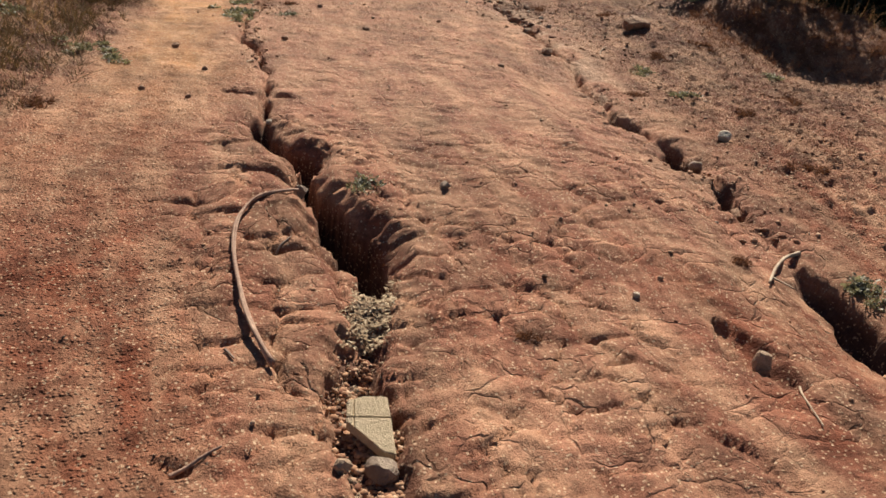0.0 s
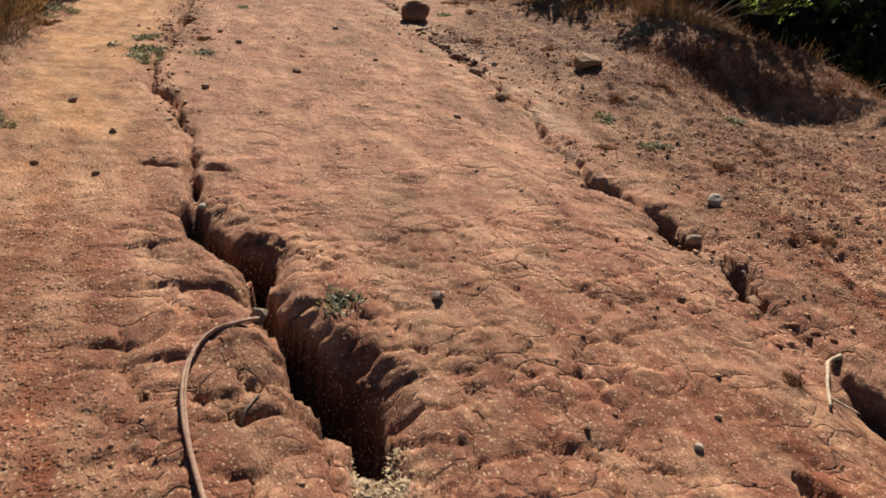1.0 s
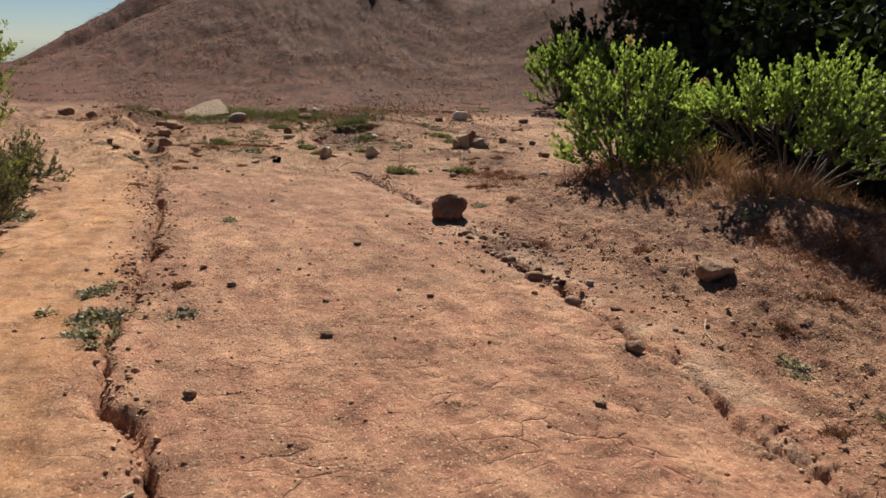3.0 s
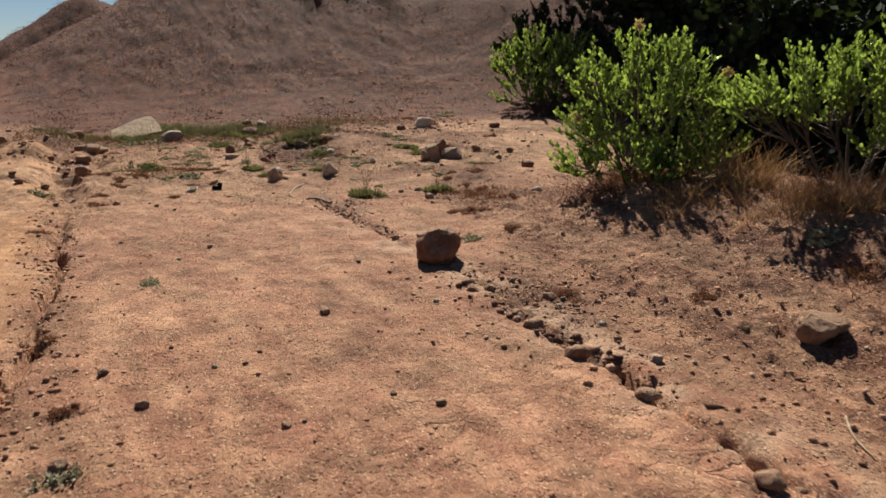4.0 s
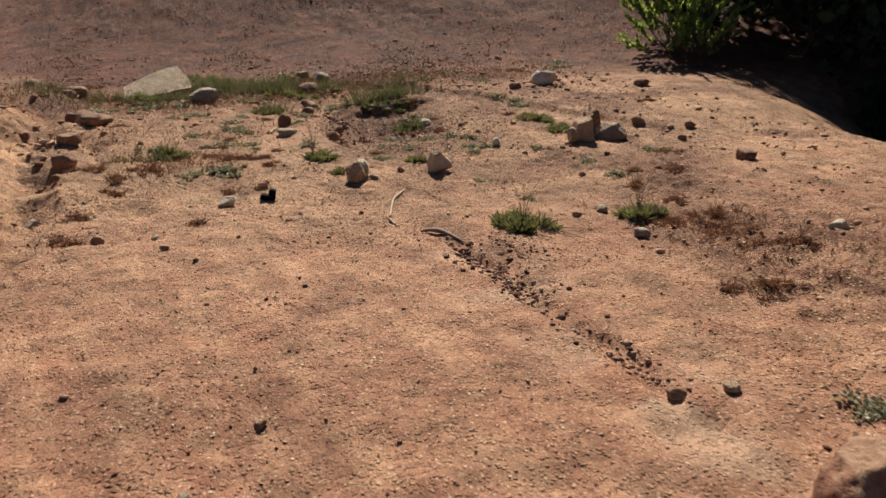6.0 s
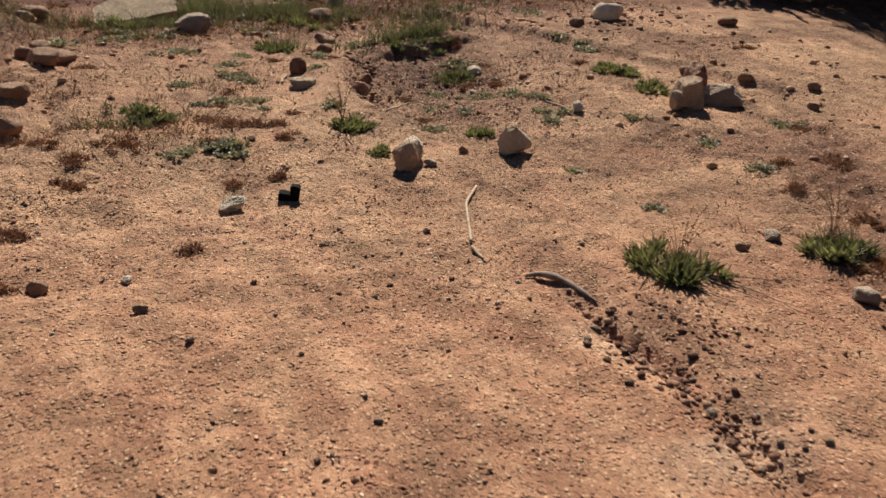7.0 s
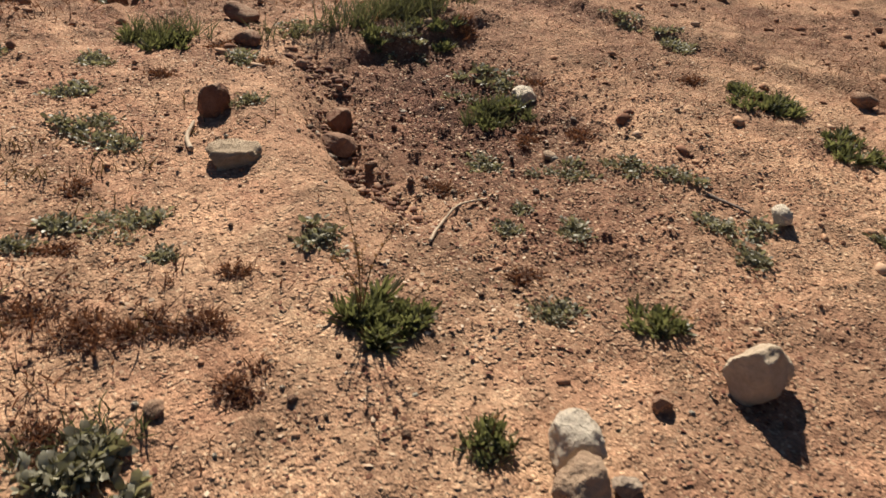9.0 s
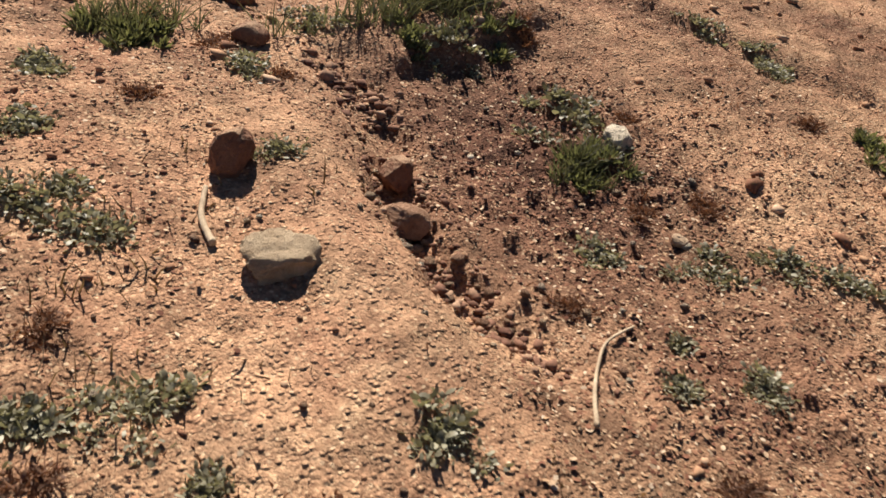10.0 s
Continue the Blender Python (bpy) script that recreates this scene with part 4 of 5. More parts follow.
meadow("bank_scrub", "withered dark scrub over the bank's slope", BROWN_WEED,
       [(6.6, 8.8, .7, .35, 2600, .08, .36), (6.2, 10.6, .7, .4, 1800, .06, .3), (6.3, 7.4, .9, .7, 5000, .03, .12), (5.6, 7.3, .6, .7, 1800, .02, .08), (6.9, 6.7, .8, .7, 2500, .03, .1), (5.0, 6.0, 1.2, 1.6, 2200, .015, .05), (4.4, 4.8, .8, 1.2, 1200, .015, .045), (5.2, 10.0, .6, 1.0, 900, .02, .06),
        (5.5, 12.4, .4, .5, 900, .03, .09), (3.0, 16.0, .7, .5, 1500, .02, .07), (4.5, 19.3, 3.0, .7, 5000, .03, .1), (2.0, 19.8, 1.6, .8, 2200, .03, .12), (7.5, 19.0, 1.6, .8, 2200, .03, .1), (7.0, 16.3, 1.6, 1.8, 1800, .02, .06), (5.6, 11.4, .8, .9, 1200, .02, .06)], 304, spread=.8, bend=1.0)


def scrub():
    """Withered tufts over the spoil heap."""
    rng = np.random.default_rng(303)
    n = 6000
    x, y = rng.uniform(-2, 22, 4 * n), rng.uniform(19, 38, 4 * n)
    z, masks = relief(x, y)
    keep = np.flatnonzero((masks["hill"] > .5) & (vnoise(x * .8, y * .8, 71) + .6 * vnoise(x * 2.3, y * 2.3, 72) > rng.random(4 * n) * .9 - .45))[:n]
    n = len(keep)
    x, y, z = x[keep], y[keep], z[keep]
    k = np.repeat(np.arange(n), 8)
    size = rng.uniform(.02, .065, n)[k]
    P = np.stack([x[k], y[k], z[k]], 1) + rng.normal(size=(len(k), 3)) * [.12, .12, .0]
    V, F = blades(P, rng.normal(size=P.shape) * 1.0 + [0, 0, .6], size, size * .3, rng, .8)
    return tagged(new("hill_scrub", mesh_from("hill_scrub", V, F, HILL_SCRUB, False)), "withered brown tufts over the spoil heap", "scrub", kind="stuff")


scrub()


# ---- weeds ----
def weed(x, y, radius, seed, kind):
    """Sprigs round one root: broad pale leaves, narrow green ones, or dead twigs; some with tall stalks."""
    rng = np.random.default_rng(seed)
    mat, label = {"g": (LEAF_GREY, "low grey-green broad-leaved weed growing in the dirt"), "p": (LEAF_GREY, "spreading grey-green weed with pale shiny leaves"), "v": (LEAF_GREEN, "green leafy weed growing in the dirt"),
                  "t": (LEAF_GREEN, "green leafy weed with tall thin stalks"), "b": (BROWN_WEED, "withered brown weed on the dirt")}[kind]
    top = thing("weed", (x, y, ground_z(x, y)), label, "weed", "weeds on the track")
    count = int(np.clip(4 + radius * 75, 5, 16))
    a, r = rng.uniform(0, 2 * math.pi, count), radius * rng.random(count) ** .6
    r = r * (1 + .3 * np.sin(2 * a + seed) + .2 * np.sin(3 * a + 2 * seed))
    r[0] = 0
    sx, sy = r * np.cos(a), r * np.sin(a)
    sz = relief(x + sx, y + sy)[0] - top.location.z
    grow_by = .75 + 2.6 * radius
    for k in range(count):
        at = np.array([sx[k], sy[k], sz[k] - .004])
        out = np.array([math.cos(a[k]), math.sin(a[k]), 0]) * min(r[k] / radius, 1)
        big = grow_by * rng.uniform(.65, 1.25)
        if kind == "b":
            n = 34
            D = rng.normal(size=(n, 3)) * [.8, .8, .3] + out * .4
            D[:, 2] = np.abs(D[:, 2]) + .45
            v1, f1 = blades(at + rng.normal(size=(n, 3)) * [.016, .016, .002], D, big * rng.uniform(.02, .062, n), .0042, rng, .7)
            v2, f2 = leaves(at + rng.normal(size=(n // 2, 3)) * [.02, .02, .006] + [0, 0, .006], rng.normal(size=(n // 2, 3)) * [1, 1, .4] + [0, 0, .4], big * rng.uniform(.010, .026, n // 2), .009, rng, .3)
            V, F = joined([(v1, f1), (v2, f2)])
        elif kind in "gp":
            n = int(rng.integers(44, 62))
            w = rng.uniform(0, 2 * math.pi, n)
            rise = rng.uniform(.05, .95, n)
            D = np.stack([np.cos(w), np.sin(w), rise], 1) + out * .35
            L = big * rng.uniform(.011, .027, n) * (1.75 if kind == "p" else 1.1)
            stem = (D * [1, 1, .6]) * rng.uniform(.0, .018, n)[:, None] * big
            V, F = leaves(at + stem + [0, 0, .003] + rng.normal(size=(n, 3)) * [.018, .018, .005], D, L, L * rng.uniform(.34, .52, n), rng, .24, .9, level=.5)
        else:
            n = int(rng.integers(54, 74))
            D = rng.normal(size=(n, 3)) * [.55, .55, .2] + out * .45
            D[:, 2] = np.abs(D[:, 2]) + .55
            L = big * rng.uniform(.024, .058, n) * (1 + 1.6 * max(radius - .12, 0)) * (1.4 if kind == "t" else 1.0)
            V, F = leaves(at + rng.normal(size=(n, 3)) * [.014, .014, .004], D, L, np.minimum(L * .2, .010), rng, .25, .8)
        tagged(part("sprig", mesh_from("sprig", V, F, mat, False), top), kind="stuff")
    for _ in range({"t": 9, "v": 1}.get(kind, 0)):
        w = rng.uniform(0, 2 * math.pi)
        tip = np.array([math.cos(w) * radius * rng.uniform(.2, 1.3), math.sin(w) * radius * rng.uniform(.2, 1.3), rng.uniform(.14, .36) * (1 if kind == "t" else .5)])
        pts = curve_points([(0, 0, 0), tip * [.3, .3, .6], tip], 9)
        buds = pts[4:] + rng.normal(size=(5, 3)) * .003
        v2, f2 = leaves(np.repeat(buds, 3, 0), rng.normal(size=(15, 3)) + [0, 0, .8], .013, .006, rng)
        V, F = joined([tube(pts, np.linspace(.002, .0009, 9), 4), (v2, f2)])
        part("stalk", mesh_from("stalk", V, F, DRY_GRASS), top, "thin dry stalk with small buds")
    return top


WEEDS = [  # x, y, radius, kind: grey, pale-leaved, green, green with stalks, dead
    (4.27, 18.12, 0.163, "v"), (4.54, 18.01, 0.064, "b"), (4.53, 17.78, 0.072, "g"), (3.88, 17.95, 0.053, "g"), (3.7, 17.58, 0.094, "g"), (4.3, 17.17, 0.049, "g"), (3.64, 17.24, 0.121, "g"), (3.7, 17.03, 0.078, "g"), (3.47, 16.75, 0.031, "b"),
    (3.53, 16.46, 0.103, "g"), (3.35, 16.54, 0.07, "g"), (3.29, 16.4, 0.036, "b"), (3.57, 16.21, 0.032, "g"), (4.03, 16.05, 0.093, "g"), (5.42, 16.78, 0.164, "v"), (5.81, 16.95, 0.061, "b"), (5.05, 16.4, 0.089, "g"), (5.29, 16.15, 0.116, "g"),
    (5.48, 16.02, 0.075, "g"), (5.62, 15.82, 0.077, "g"), (4.88, 16, 0.042, "g"), (4.71, 15.87, 0.046, "g"), (4.93, 15.74, 0.041, "g"), (4.56, 15.6, 0.035, "b"), (6.91, 16.98, 0.115, "g"), (6.82, 17.31, 0.101, "g"), (6.63, 16.24, 0.089, "v"),
    (6.5, 16.49, 0.04, "b"), (5.38, 16.5, 0.062, "b"), (4.69, 16.26, 0.049, "b"), (5.54, 16.38, 0.058, "b"), (5.02, 18.05, 0.113, "g"), (5.3, 17.74, 0.086, "v"), (5.43, 17.66, 0.136, "g"), (5.69, 17.67, 0.118, "v"), (5.88, 17.62, 0.081, "b"),
    (4.09, 17.7, 0.04, "b"), (4.64, 17.69, 0.033, "b"), (3.28, 15.98, 0.093, "b"), (3.54, 15.84, 0.075, "b"), (3.52, 15.55, 0.072, "b"), (3.42, 15.9, 0.058, "b"), (3.16, 16.11, 0.062, "b"), (3.74, 16.02, 0.031, "b"), (3.07, 15.64, 0.049, "b"),
    (3.11, 15.49, 0.136, "p"), (3.95, 15.65, 0.104, "t"), (4.09, 15.61, 0.068, "v"), (3.98, 15.08, 0.054, "v"), (4.5, 15.39, 0.071, "g"), (4.75, 15.18, 0.087, "v"), (5.38, 15.29, 0.071, "g"), (6.52, 15.58, 0.139, "v"), (3.2, 16.46, 0.049, "g"),
    (3.38, 18.36, 0.16, "g"), (3.86, 18.02, 0.063, "g"), (3.29, 14.94, 0.04, "b"), (3.03, 14.93, 0.055, "b"), (4.95, 14.42, 0.052, "g"), (5.94, 15.07, 0.042, "g"), (2.88, 15.48, 0.088, "g"), (8.33, 16.32, 0.069, "b"), (2.11, 15.75, 0.11, "b"),
    (2.8, 16.25, 0.15, "v"), (2.55, 15.68, 0.145, "b"), (2.29, 15.46, 0.087, "b"), (3.19, 17.02, 0.092, "g"), (6.87, 16.86, 0.078, "g"), (6.61, 16.05, 0.156, "v"), (6.03, 14.42, 0.063, "g"), (4.46, 13.03, 0.2, "t"), (5.32, 12.93, 0.154, "t"),
    (5.9, 13.88, 0.091, "g"), (5.81, 13.52, 0.111, "b"), (6.91, 14.37, 0.121, "b"), (4.97, 13.73, 0.047, "g"), (2.64, 14.11, 0.052, "b"), (6.35, 13.68, 0.104, "b"), (5.79, 13.07, 0.089, "b"), (6.84, 14.5, 0.099, "g"), (3.23, 19.82, 0.327, "v"),
    (4.36, 19.16, 0.234, "g"), (2.57, 17.67, 0.1, "b"), (6.07, 13.88, 0.074, "b"), (2.23, 15.17, 0.074, "b"), (1.97, 14.54, 0.086, "b"), (3.02, 19.15, 0.305, "g"), (4.19, 21.15, 0.308, "v"), (4.92, 20.57, 0.299, "g"), (5.63, 19.44, 0.281, "g"),
    (5.6, 17.09, 0.234, "g"), (1.17, 12.73, 0.073, "b"), (1.38, 14.89, 0.113, "g"), (1.67, 10.4, 0.064, "g"), (5.48, 15.47, 0.118, "g"), (9.3, 19.5, 0.184, "g"), (4.56, 10.4, 0.06, "b"), (4.23, 10.44, 0.083, "g"), (4.82, 11.39, 0.122, "b"),
    (2.72, 19.87, 0.23, "b"), (1.87, 14.08, 0.102, "b"), (4.68, 11.52, 0.082, "b"), (0.43, 7.9, 0.133, "g"), (0.52, 8.66, 0.108, "g"), (0.91, 8.04, 0.069, "g"), (0.95, 9.54, 0.074, "b"), (1.01, 8.54, 0.054, "b"), (-0.28, 9.83, 0.231, "g"),
    (0.02, 11.18, 0.182, "g"), (3.93, 6.35, 0.098, "g"), (3.55, 5.76, 0.07, "b"), (4.03, 5.76, 0.094, "g"), (4.28, 6.68, 0.085, "b"), (3.95, 8.91, 0.119, "b"), (4.51, 8.31, 0.103, "b"), (-0.37, 9.22, 0.141, "b"), (0.86, 3.8, 0.068, "g"),
    (3.34, 2.74, 0.15, "g"), (4.01, 4.11, 0.107, "b"), (4.31, 5.26, 0.087, "b"), (-0.56, 6.28, 0.093, "g"), (-0.94, 5.21, 0.1, "b"), (-0.78, 6.53, 0.17, "g"), (2.67, 2.96, 0.047, "b"), (-1.36, 7.09, 0.159, "g"), (0.44, 8.18, 0.209, "g"),
    (1.28, 2.44, 0.035, "b"), (5.5, 7.9, 0.16, "b"), (5.9, 7.4, 0.18, "b"), (6.3, 6.9, 0.18, "b"), (5.7, 8.3, 0.16, "g"), (6.8, 6.6, 0.18, "b"), (4.9, 6.9, 0.12, "b"), (5, 5.6, 0.12, "b"), (5.3, 6.3, 0.12, "g"),
    (3.1, 19.3, 0.25, "g"), (3.9, 19.6, 0.28, "g"), (4.9, 19.4, 0.3, "v"), (6.6, 18.9, 0.2, "g"), (7.3, 18.5, 0.2, "g"), (2.5, 19, 0.2, "g"), (5.5, 12.3, 0.17, "b"), (5.75, 12.7, 0.16, "b"), (5.35, 12.65, 0.14, "b"),
    (5.55, 11.9, 0.15, "b"), (4.3, 20.6, 0.3, "g"), (3.6, 21.2, 0.3, "b"), (5.3, 20.9, 0.3, "g"),
    (4.12, 20.6, .28, "v"), (4.35, 19.86, .26, "g"), (4.83, 20.2, .27, "v"), (5.51, 19.66, .26, "g"), (5.4, 20.4, .22, "b"), (3.6, 19.23, .2, "g"), (2.6, 21.3, .24, "b"), (9.6, 20.0, .2, "g"), (8.25, 19.28, .18, "b"), (7.13, 19.64, .18, "b"),
]
for k, (x, y, r, kind) in enumerate(WEEDS):
    weed(x, y, r, 400 + k, kind)


# ---- rocks ----
rock("boulder", 3.645, 10.02, (.39, .34, .32), RED_STONE, "reddish brown boulder with a dusty top on the track", 33, 25, .16, facets=8, rough=.13, sharp=.88, block=.92)
rock("rock", 4.46, 7.5, (.28, .23, .18), BROWN_STONE, "flat brown stone with a pale top", 62, 10, .3, facets=9, rough=.1, sharp=.84, block=.85)
rock("rock", 3.74, 4.72, (.11, .09, .08), PALE_STONE, "small pale stone beside the channel", 3, 40)
rock("rock", 4.03, 14.82, (.175, .14, .20), TAN_STONE, "tan stone standing upright on the dirt", 34, 15, .17, facets=12, rough=.12, sharp=.76, block=.86)
rock("rock", 4.13, 14.94, (.15, .12, .16), PALE_STONE, "pale stone behind a tan stone", 5, 60, facets=12, sharp=.76, block=.86)
rock("rock", 4.17, 14.8, (.085, .06, .045), GREY_STONE, "small grey stone beside a tan stone", 6)
rock("rock", 4.81, 14.86, (.215, .15, .2), LIGHT_TAN, "angular pale tan stone on the dirt", 21, -8, .14, facets=12, rough=.09, sharp=.76, block=.9)
rock("rock", 4.48, 14.95, (.065, .055, .05), BROWN_STONE, "small dark brown stone", 8)
rock("rock", 5.68, 15.38, (.11, .09, .085), PALE_STONE, "small pale angular stone on the dirt", 9, 20, facets=12, sharp=.76, block=.86)
rock("rock", 6.52, 15.12, (.29, .22, .25), TAN_STONE, "tan rock leaning on two others", 65, 10, .1, facets=12, rough=.12, sharp=.76, block=.86)
rock("rock", 6.35, 15.08, (.14, .12, .15), TAN_STONE, "small tan stone against a larger tan rock", 51, 60, .06)
rock("rock", 6.77, 15.36, (.26, .2, .3), RED_STONE, "dark brown rock behind a tan rock", 66, 20, .12, facets=12, rough=.1, sharp=.76, block=.86)
rock("rock", 6.83, 15.12, (.32, .2, .19), GREY_STONE, "flat grey-brown rock beside a tan rock", 67, -35, .2, facets=9, rough=.1, sharp=.8)
rock("rock", 2.96, 14.62, (.16, .10, .08), PALE_STONE, "pale angular stone on the dirt", 13, 35)
rock("rock", 4.15, 17.18, (.145, .12, .185), RED_STONE, "dark red-brown stone standing on the dirt", 33, 10, .3, facets=8, sharp=.88, block=.92)
rock("rock", 4.04, 16.74, (.21, .165, .095), CONCRETE, "pale rough slab of broken concrete", 64, -12, .3, tilt=4, facets=9, rough=.16, sharp=.84, block=.74)
rock("rock", 4.70, 17.06, (.14, .12, .14), RED_STONE, "red-brown stone in loose gravel", 16, 50, .22, facets=12, sharp=.76, block=.86)
rock("rock", 4.54, 16.81, (.17, .13, .14), TAN_BROWN, "tan-brown stone at the edge of loose gravel", 17, -15, .1, facets=12, sharp=.76, block=.86)
rock("rock", 5.64, 16.84, (.17, .13, .08), PALE_STONE, "white stone beside a green weed", 68, 40, .2, facets=12, rough=.12, sharp=.76, block=.86)
rock("rock", 3.72, 19.3, (.36, .26, .2), GREY_STONE, "grey-brown rock beside a pale slab", 26, 20)


def slab(x, y):
    """A broken plate of concrete, tipped towards the track."""
    bm = bmesh.new()
    outline = [(-.50, -.22), (-.12, -.26), (.40, -.24), (.46, -.05), (.45, .34), (.30, .36), (-.05, .22), (-.40, .06)]
    low = [bm.verts.new((a, b, 0)) for a, b in outline]
    high = [bm.verts.new((a * .98, b * .98, .13)) for a, b in outline]
    bm.faces.new(low[::-1])
    bm.faces.new(high)
    for i in range(len(outline)):
        j = (i + 1) % len(outline)
        bm.faces.new((low[i], low[j], high[j], high[i]))
    bmesh.ops.triangulate(bm, faces=list(bm.faces))
    bmesh.ops.subdivide_edges(bm, edges=list(bm.edges), cuts=5, use_grid_fill=True)
    for v in bm.verts:
        v.co += Vector((noise.noise(v.co * 9), noise.noise(v.co * 9 + Vector((7, 0, 0))), noise.noise(v.co * 7 + Vector((0, 5, 0))))) * .013
    me = bpy.data.meshes.new("slab")
    bm.to_mesh(me)
    bm.free()
    me.materials.append(CONCRETE)
    ob = new("slab", me)
    ob.matrix_world = pose(x, y, ground_z(x, y) + .05, 24, -6, 10)
    return tagged(ob, "large pale slab of concrete at the foot of the heap", "stone")


slab(3.3, 20.2)
rock("rock", .55, 1.85, (.105, .10, .075), GREY_STONE, "round purple-grey stone in the channel", 20, 0, .1, facets=12, rough=.06, sharp=.76, block=.86)
rock("rock", .42, 1.83, (.065, .055, .06), TAN_STONE, "small tan stone in the channel", 21, 30)
rock("rock", .53, 3.82, (.08, .07, .09), GREY_STONE, "small grey stone wedged in the channel", 22)
rock("rock", 2.2, 2.13, (.09, .08, .14), TAN_STONE, "pale upright stone in a side channel", 23)
rock("rock", 1.3, 3.76, (.06, .05, .04), GREY_STONE, "small grey stone on the crust", 24)
rock("rock", 1.91, 2.68, (.035, .03, .025), PALE_STONE, "small white pebble on the crust", 25)
SMALL = "small dark stone lying on the dirt"
for k, (x, y, s, mat) in enumerate([(1.58, 7.47, .07, "b"), (2.53, 6.28, .07, "b"), (-.12, 6.69, .08, "b"), (.77, 6.96, .06, "b"), (.93, 8.1, .07, "b"), (.09, 6.07, .05, "b"), (-.03, 5.4, .05, "b"), (-.33, 5.6, .05, "b"), (3.3, 8.05, .14, "r"),
                                    (3.6, 7.8, .08, "g"), (3.25, 7.5, .11, "b"), (3.56, 9.22, .08, "b"), (3.38, 8.52, .12, "b"), (3.17, 6.8, .12, "b"), (3.78, 8.88, .09, "r"), (3.5, 8.85, .09, "r"), (2.43, 9.25, .07, "b"), (1.77, 8.04, .05, "b"),
                                    (2.42, 7.9, .05, "b"), (3.48, 9.37, .09, "b"), (3.46, 9.27, .08, "b"), (3.41, 9.36, .06, "r"), (3.71, 10.85, .08, "b"), (3.91, 10.78, .07, "t"), (2.31, 11.33, .05, "b"), (7.2, 13.75, .16, "r"), (7.95, 17.95, .34, "p"),
                                    (7.32, 17.66, .15, "r"), (7.2, 15.9, .14, "b"), (7.5, 15.5, .13, "b"), (4.68, 18.0, .15, "r"), (2.36, 13.63, .06, "b"), (2.35, 13.94, .05, "p"), (3.72, 13.94, .04, "b"), (3.22, 14.0, .05, "b"), (5.18, 13.15, .1, "g"),
                                    (3.32, 15.57, .06, "b"), (5.32, 16.3, .06, "t"), (5.05, 17.05, .03, "p"), (1.69, 14.85, .14, "g"), (2.03, 14.0, .1, "b"), (1.45, 15.15, .1, "b"), (1.97, 16.14, .2, "b"), (2.04, 16.75, .2, "b"), (1.7, 17.3, .12, "r"), (2.22, 18.18, .24, "r"), (2.28, 17.82, .26, "b"), (2.42, 18.03, .24, "b"), (2.35, 20.24, .3, "b"), (2.23, 19.98, .2, "b"), (5.2, 19.59, .28, "r"), (5.67, 20.3, .26, "g"), (4.83, 18.41, .2, "r"),
                                    (2.3, 18.8, .2, "b"), (4.3, 18.95, .14, "r"), (4.9, 20.3, .2, "r"), (5.5, 20.7, .2, "b"), (1.2, 20.2, .25, "b"), (.8, 21.3, .3, "b"), (1.9, 21.6, .3, "b"), (3.2, 4.15, .1, "r"), (3.27, 4.35, .1, "g"), (3.18, 3.7, .12, "r"),
                                    (1.2, 8.95, .06, "b"), (1.29, 8.5, .06, "b"), (3.28, 6.75, .07, "b"), (.45, 5.15, .05, "t"), (.47, 4.95, .06, "p"), (5.95, 11.9, .12, "p"), (6.45, 9.1, .09, "p"), (5.9, 8.3, .1, "b"), (4.97, 12.5, .12, "g"), (4.95, 13.12, .07, "b"), (7.88, 15.12, .12, "b"), (7.42, 14.75, .11, "b"), (9.0, 17.2, .2, "r")]):
    mat, label = {"b": (BROWN_STONE, SMALL), "r": (RED_STONE, "reddish stone lying on the dirt"), "g": (GREY_STONE, "grey-brown stone beside the channel"), "t": (TAN_STONE, "tan stone lying on the dirt"), "p": (PALE_STONE, "pale stone lying on the dirt")}[mat]
    rock("stone", x, y, (s, s * .85, s * .64), mat, label, 500 + k, 47 * k, .22, "stones on the track", detail=3, rough=.11, sharp=.74)


PEBBLES = [(rock_mesh("pebble", (1.0, .82, .62), m, 800 + k, detail=2, rough=.12, sharp=.78), w) for k, (m, w) in enumerate([(BROWN_STONE, "brown"), (TAN_BROWN, "tan-brown"), (TAN_STONE, "tan"), (RED_STONE, "reddish"), (GREY_STONE, "grey-brown"), (PALE_STONE, "pale")])]
rp = np.random.default_rng(810)
for cx, cy, rx, ry, count, lo, hi in ((4.5, 16.5, .12, .35, 34, .022, .05), (4.2, 15.9, 1.2, .9, 60, .014, .032), (5.2, 16.6, .6, .6, 30, .016, .04), (3.4, 13.6, 1.2, 1.0, 46, .014, .034), (3.85, 12.2, .14, .6, 26, .02, .05), (3.5, 8.6, .3, .7, 26, .02, .06), (2.0, 4.2, 1.3, 1.3, 30, .012, .03), (.55, 1.95, .1, .25, 14, .02, .045), (2.6, 9.0, 1.4, 1.8, 34, .014, .04)):
    for _ in range(count):
        (mesh, tone), size = PEBBLES[rp.integers(0, 6)], lo * (hi / lo) ** (rp.random() ** 1.6)
        px, py = cx + float(np.clip(rp.normal(), -1.6, 1.6)) * rx * .7, cy + float(np.clip(rp.normal(), -1.6, 1.6)) * ry * .7
        ob = new("pebble", mesh)
        ob.matrix_world = pose(px, py, ground_z(px, py) - .12 * size, 0, 0, rp.uniform(0, 360)) @ Matrix.Diagonal((size, size, size, 1))
        tagged(ob, "small rough " + tone + " pebble lying on the dirt", "pebble", "pebbles on the track")


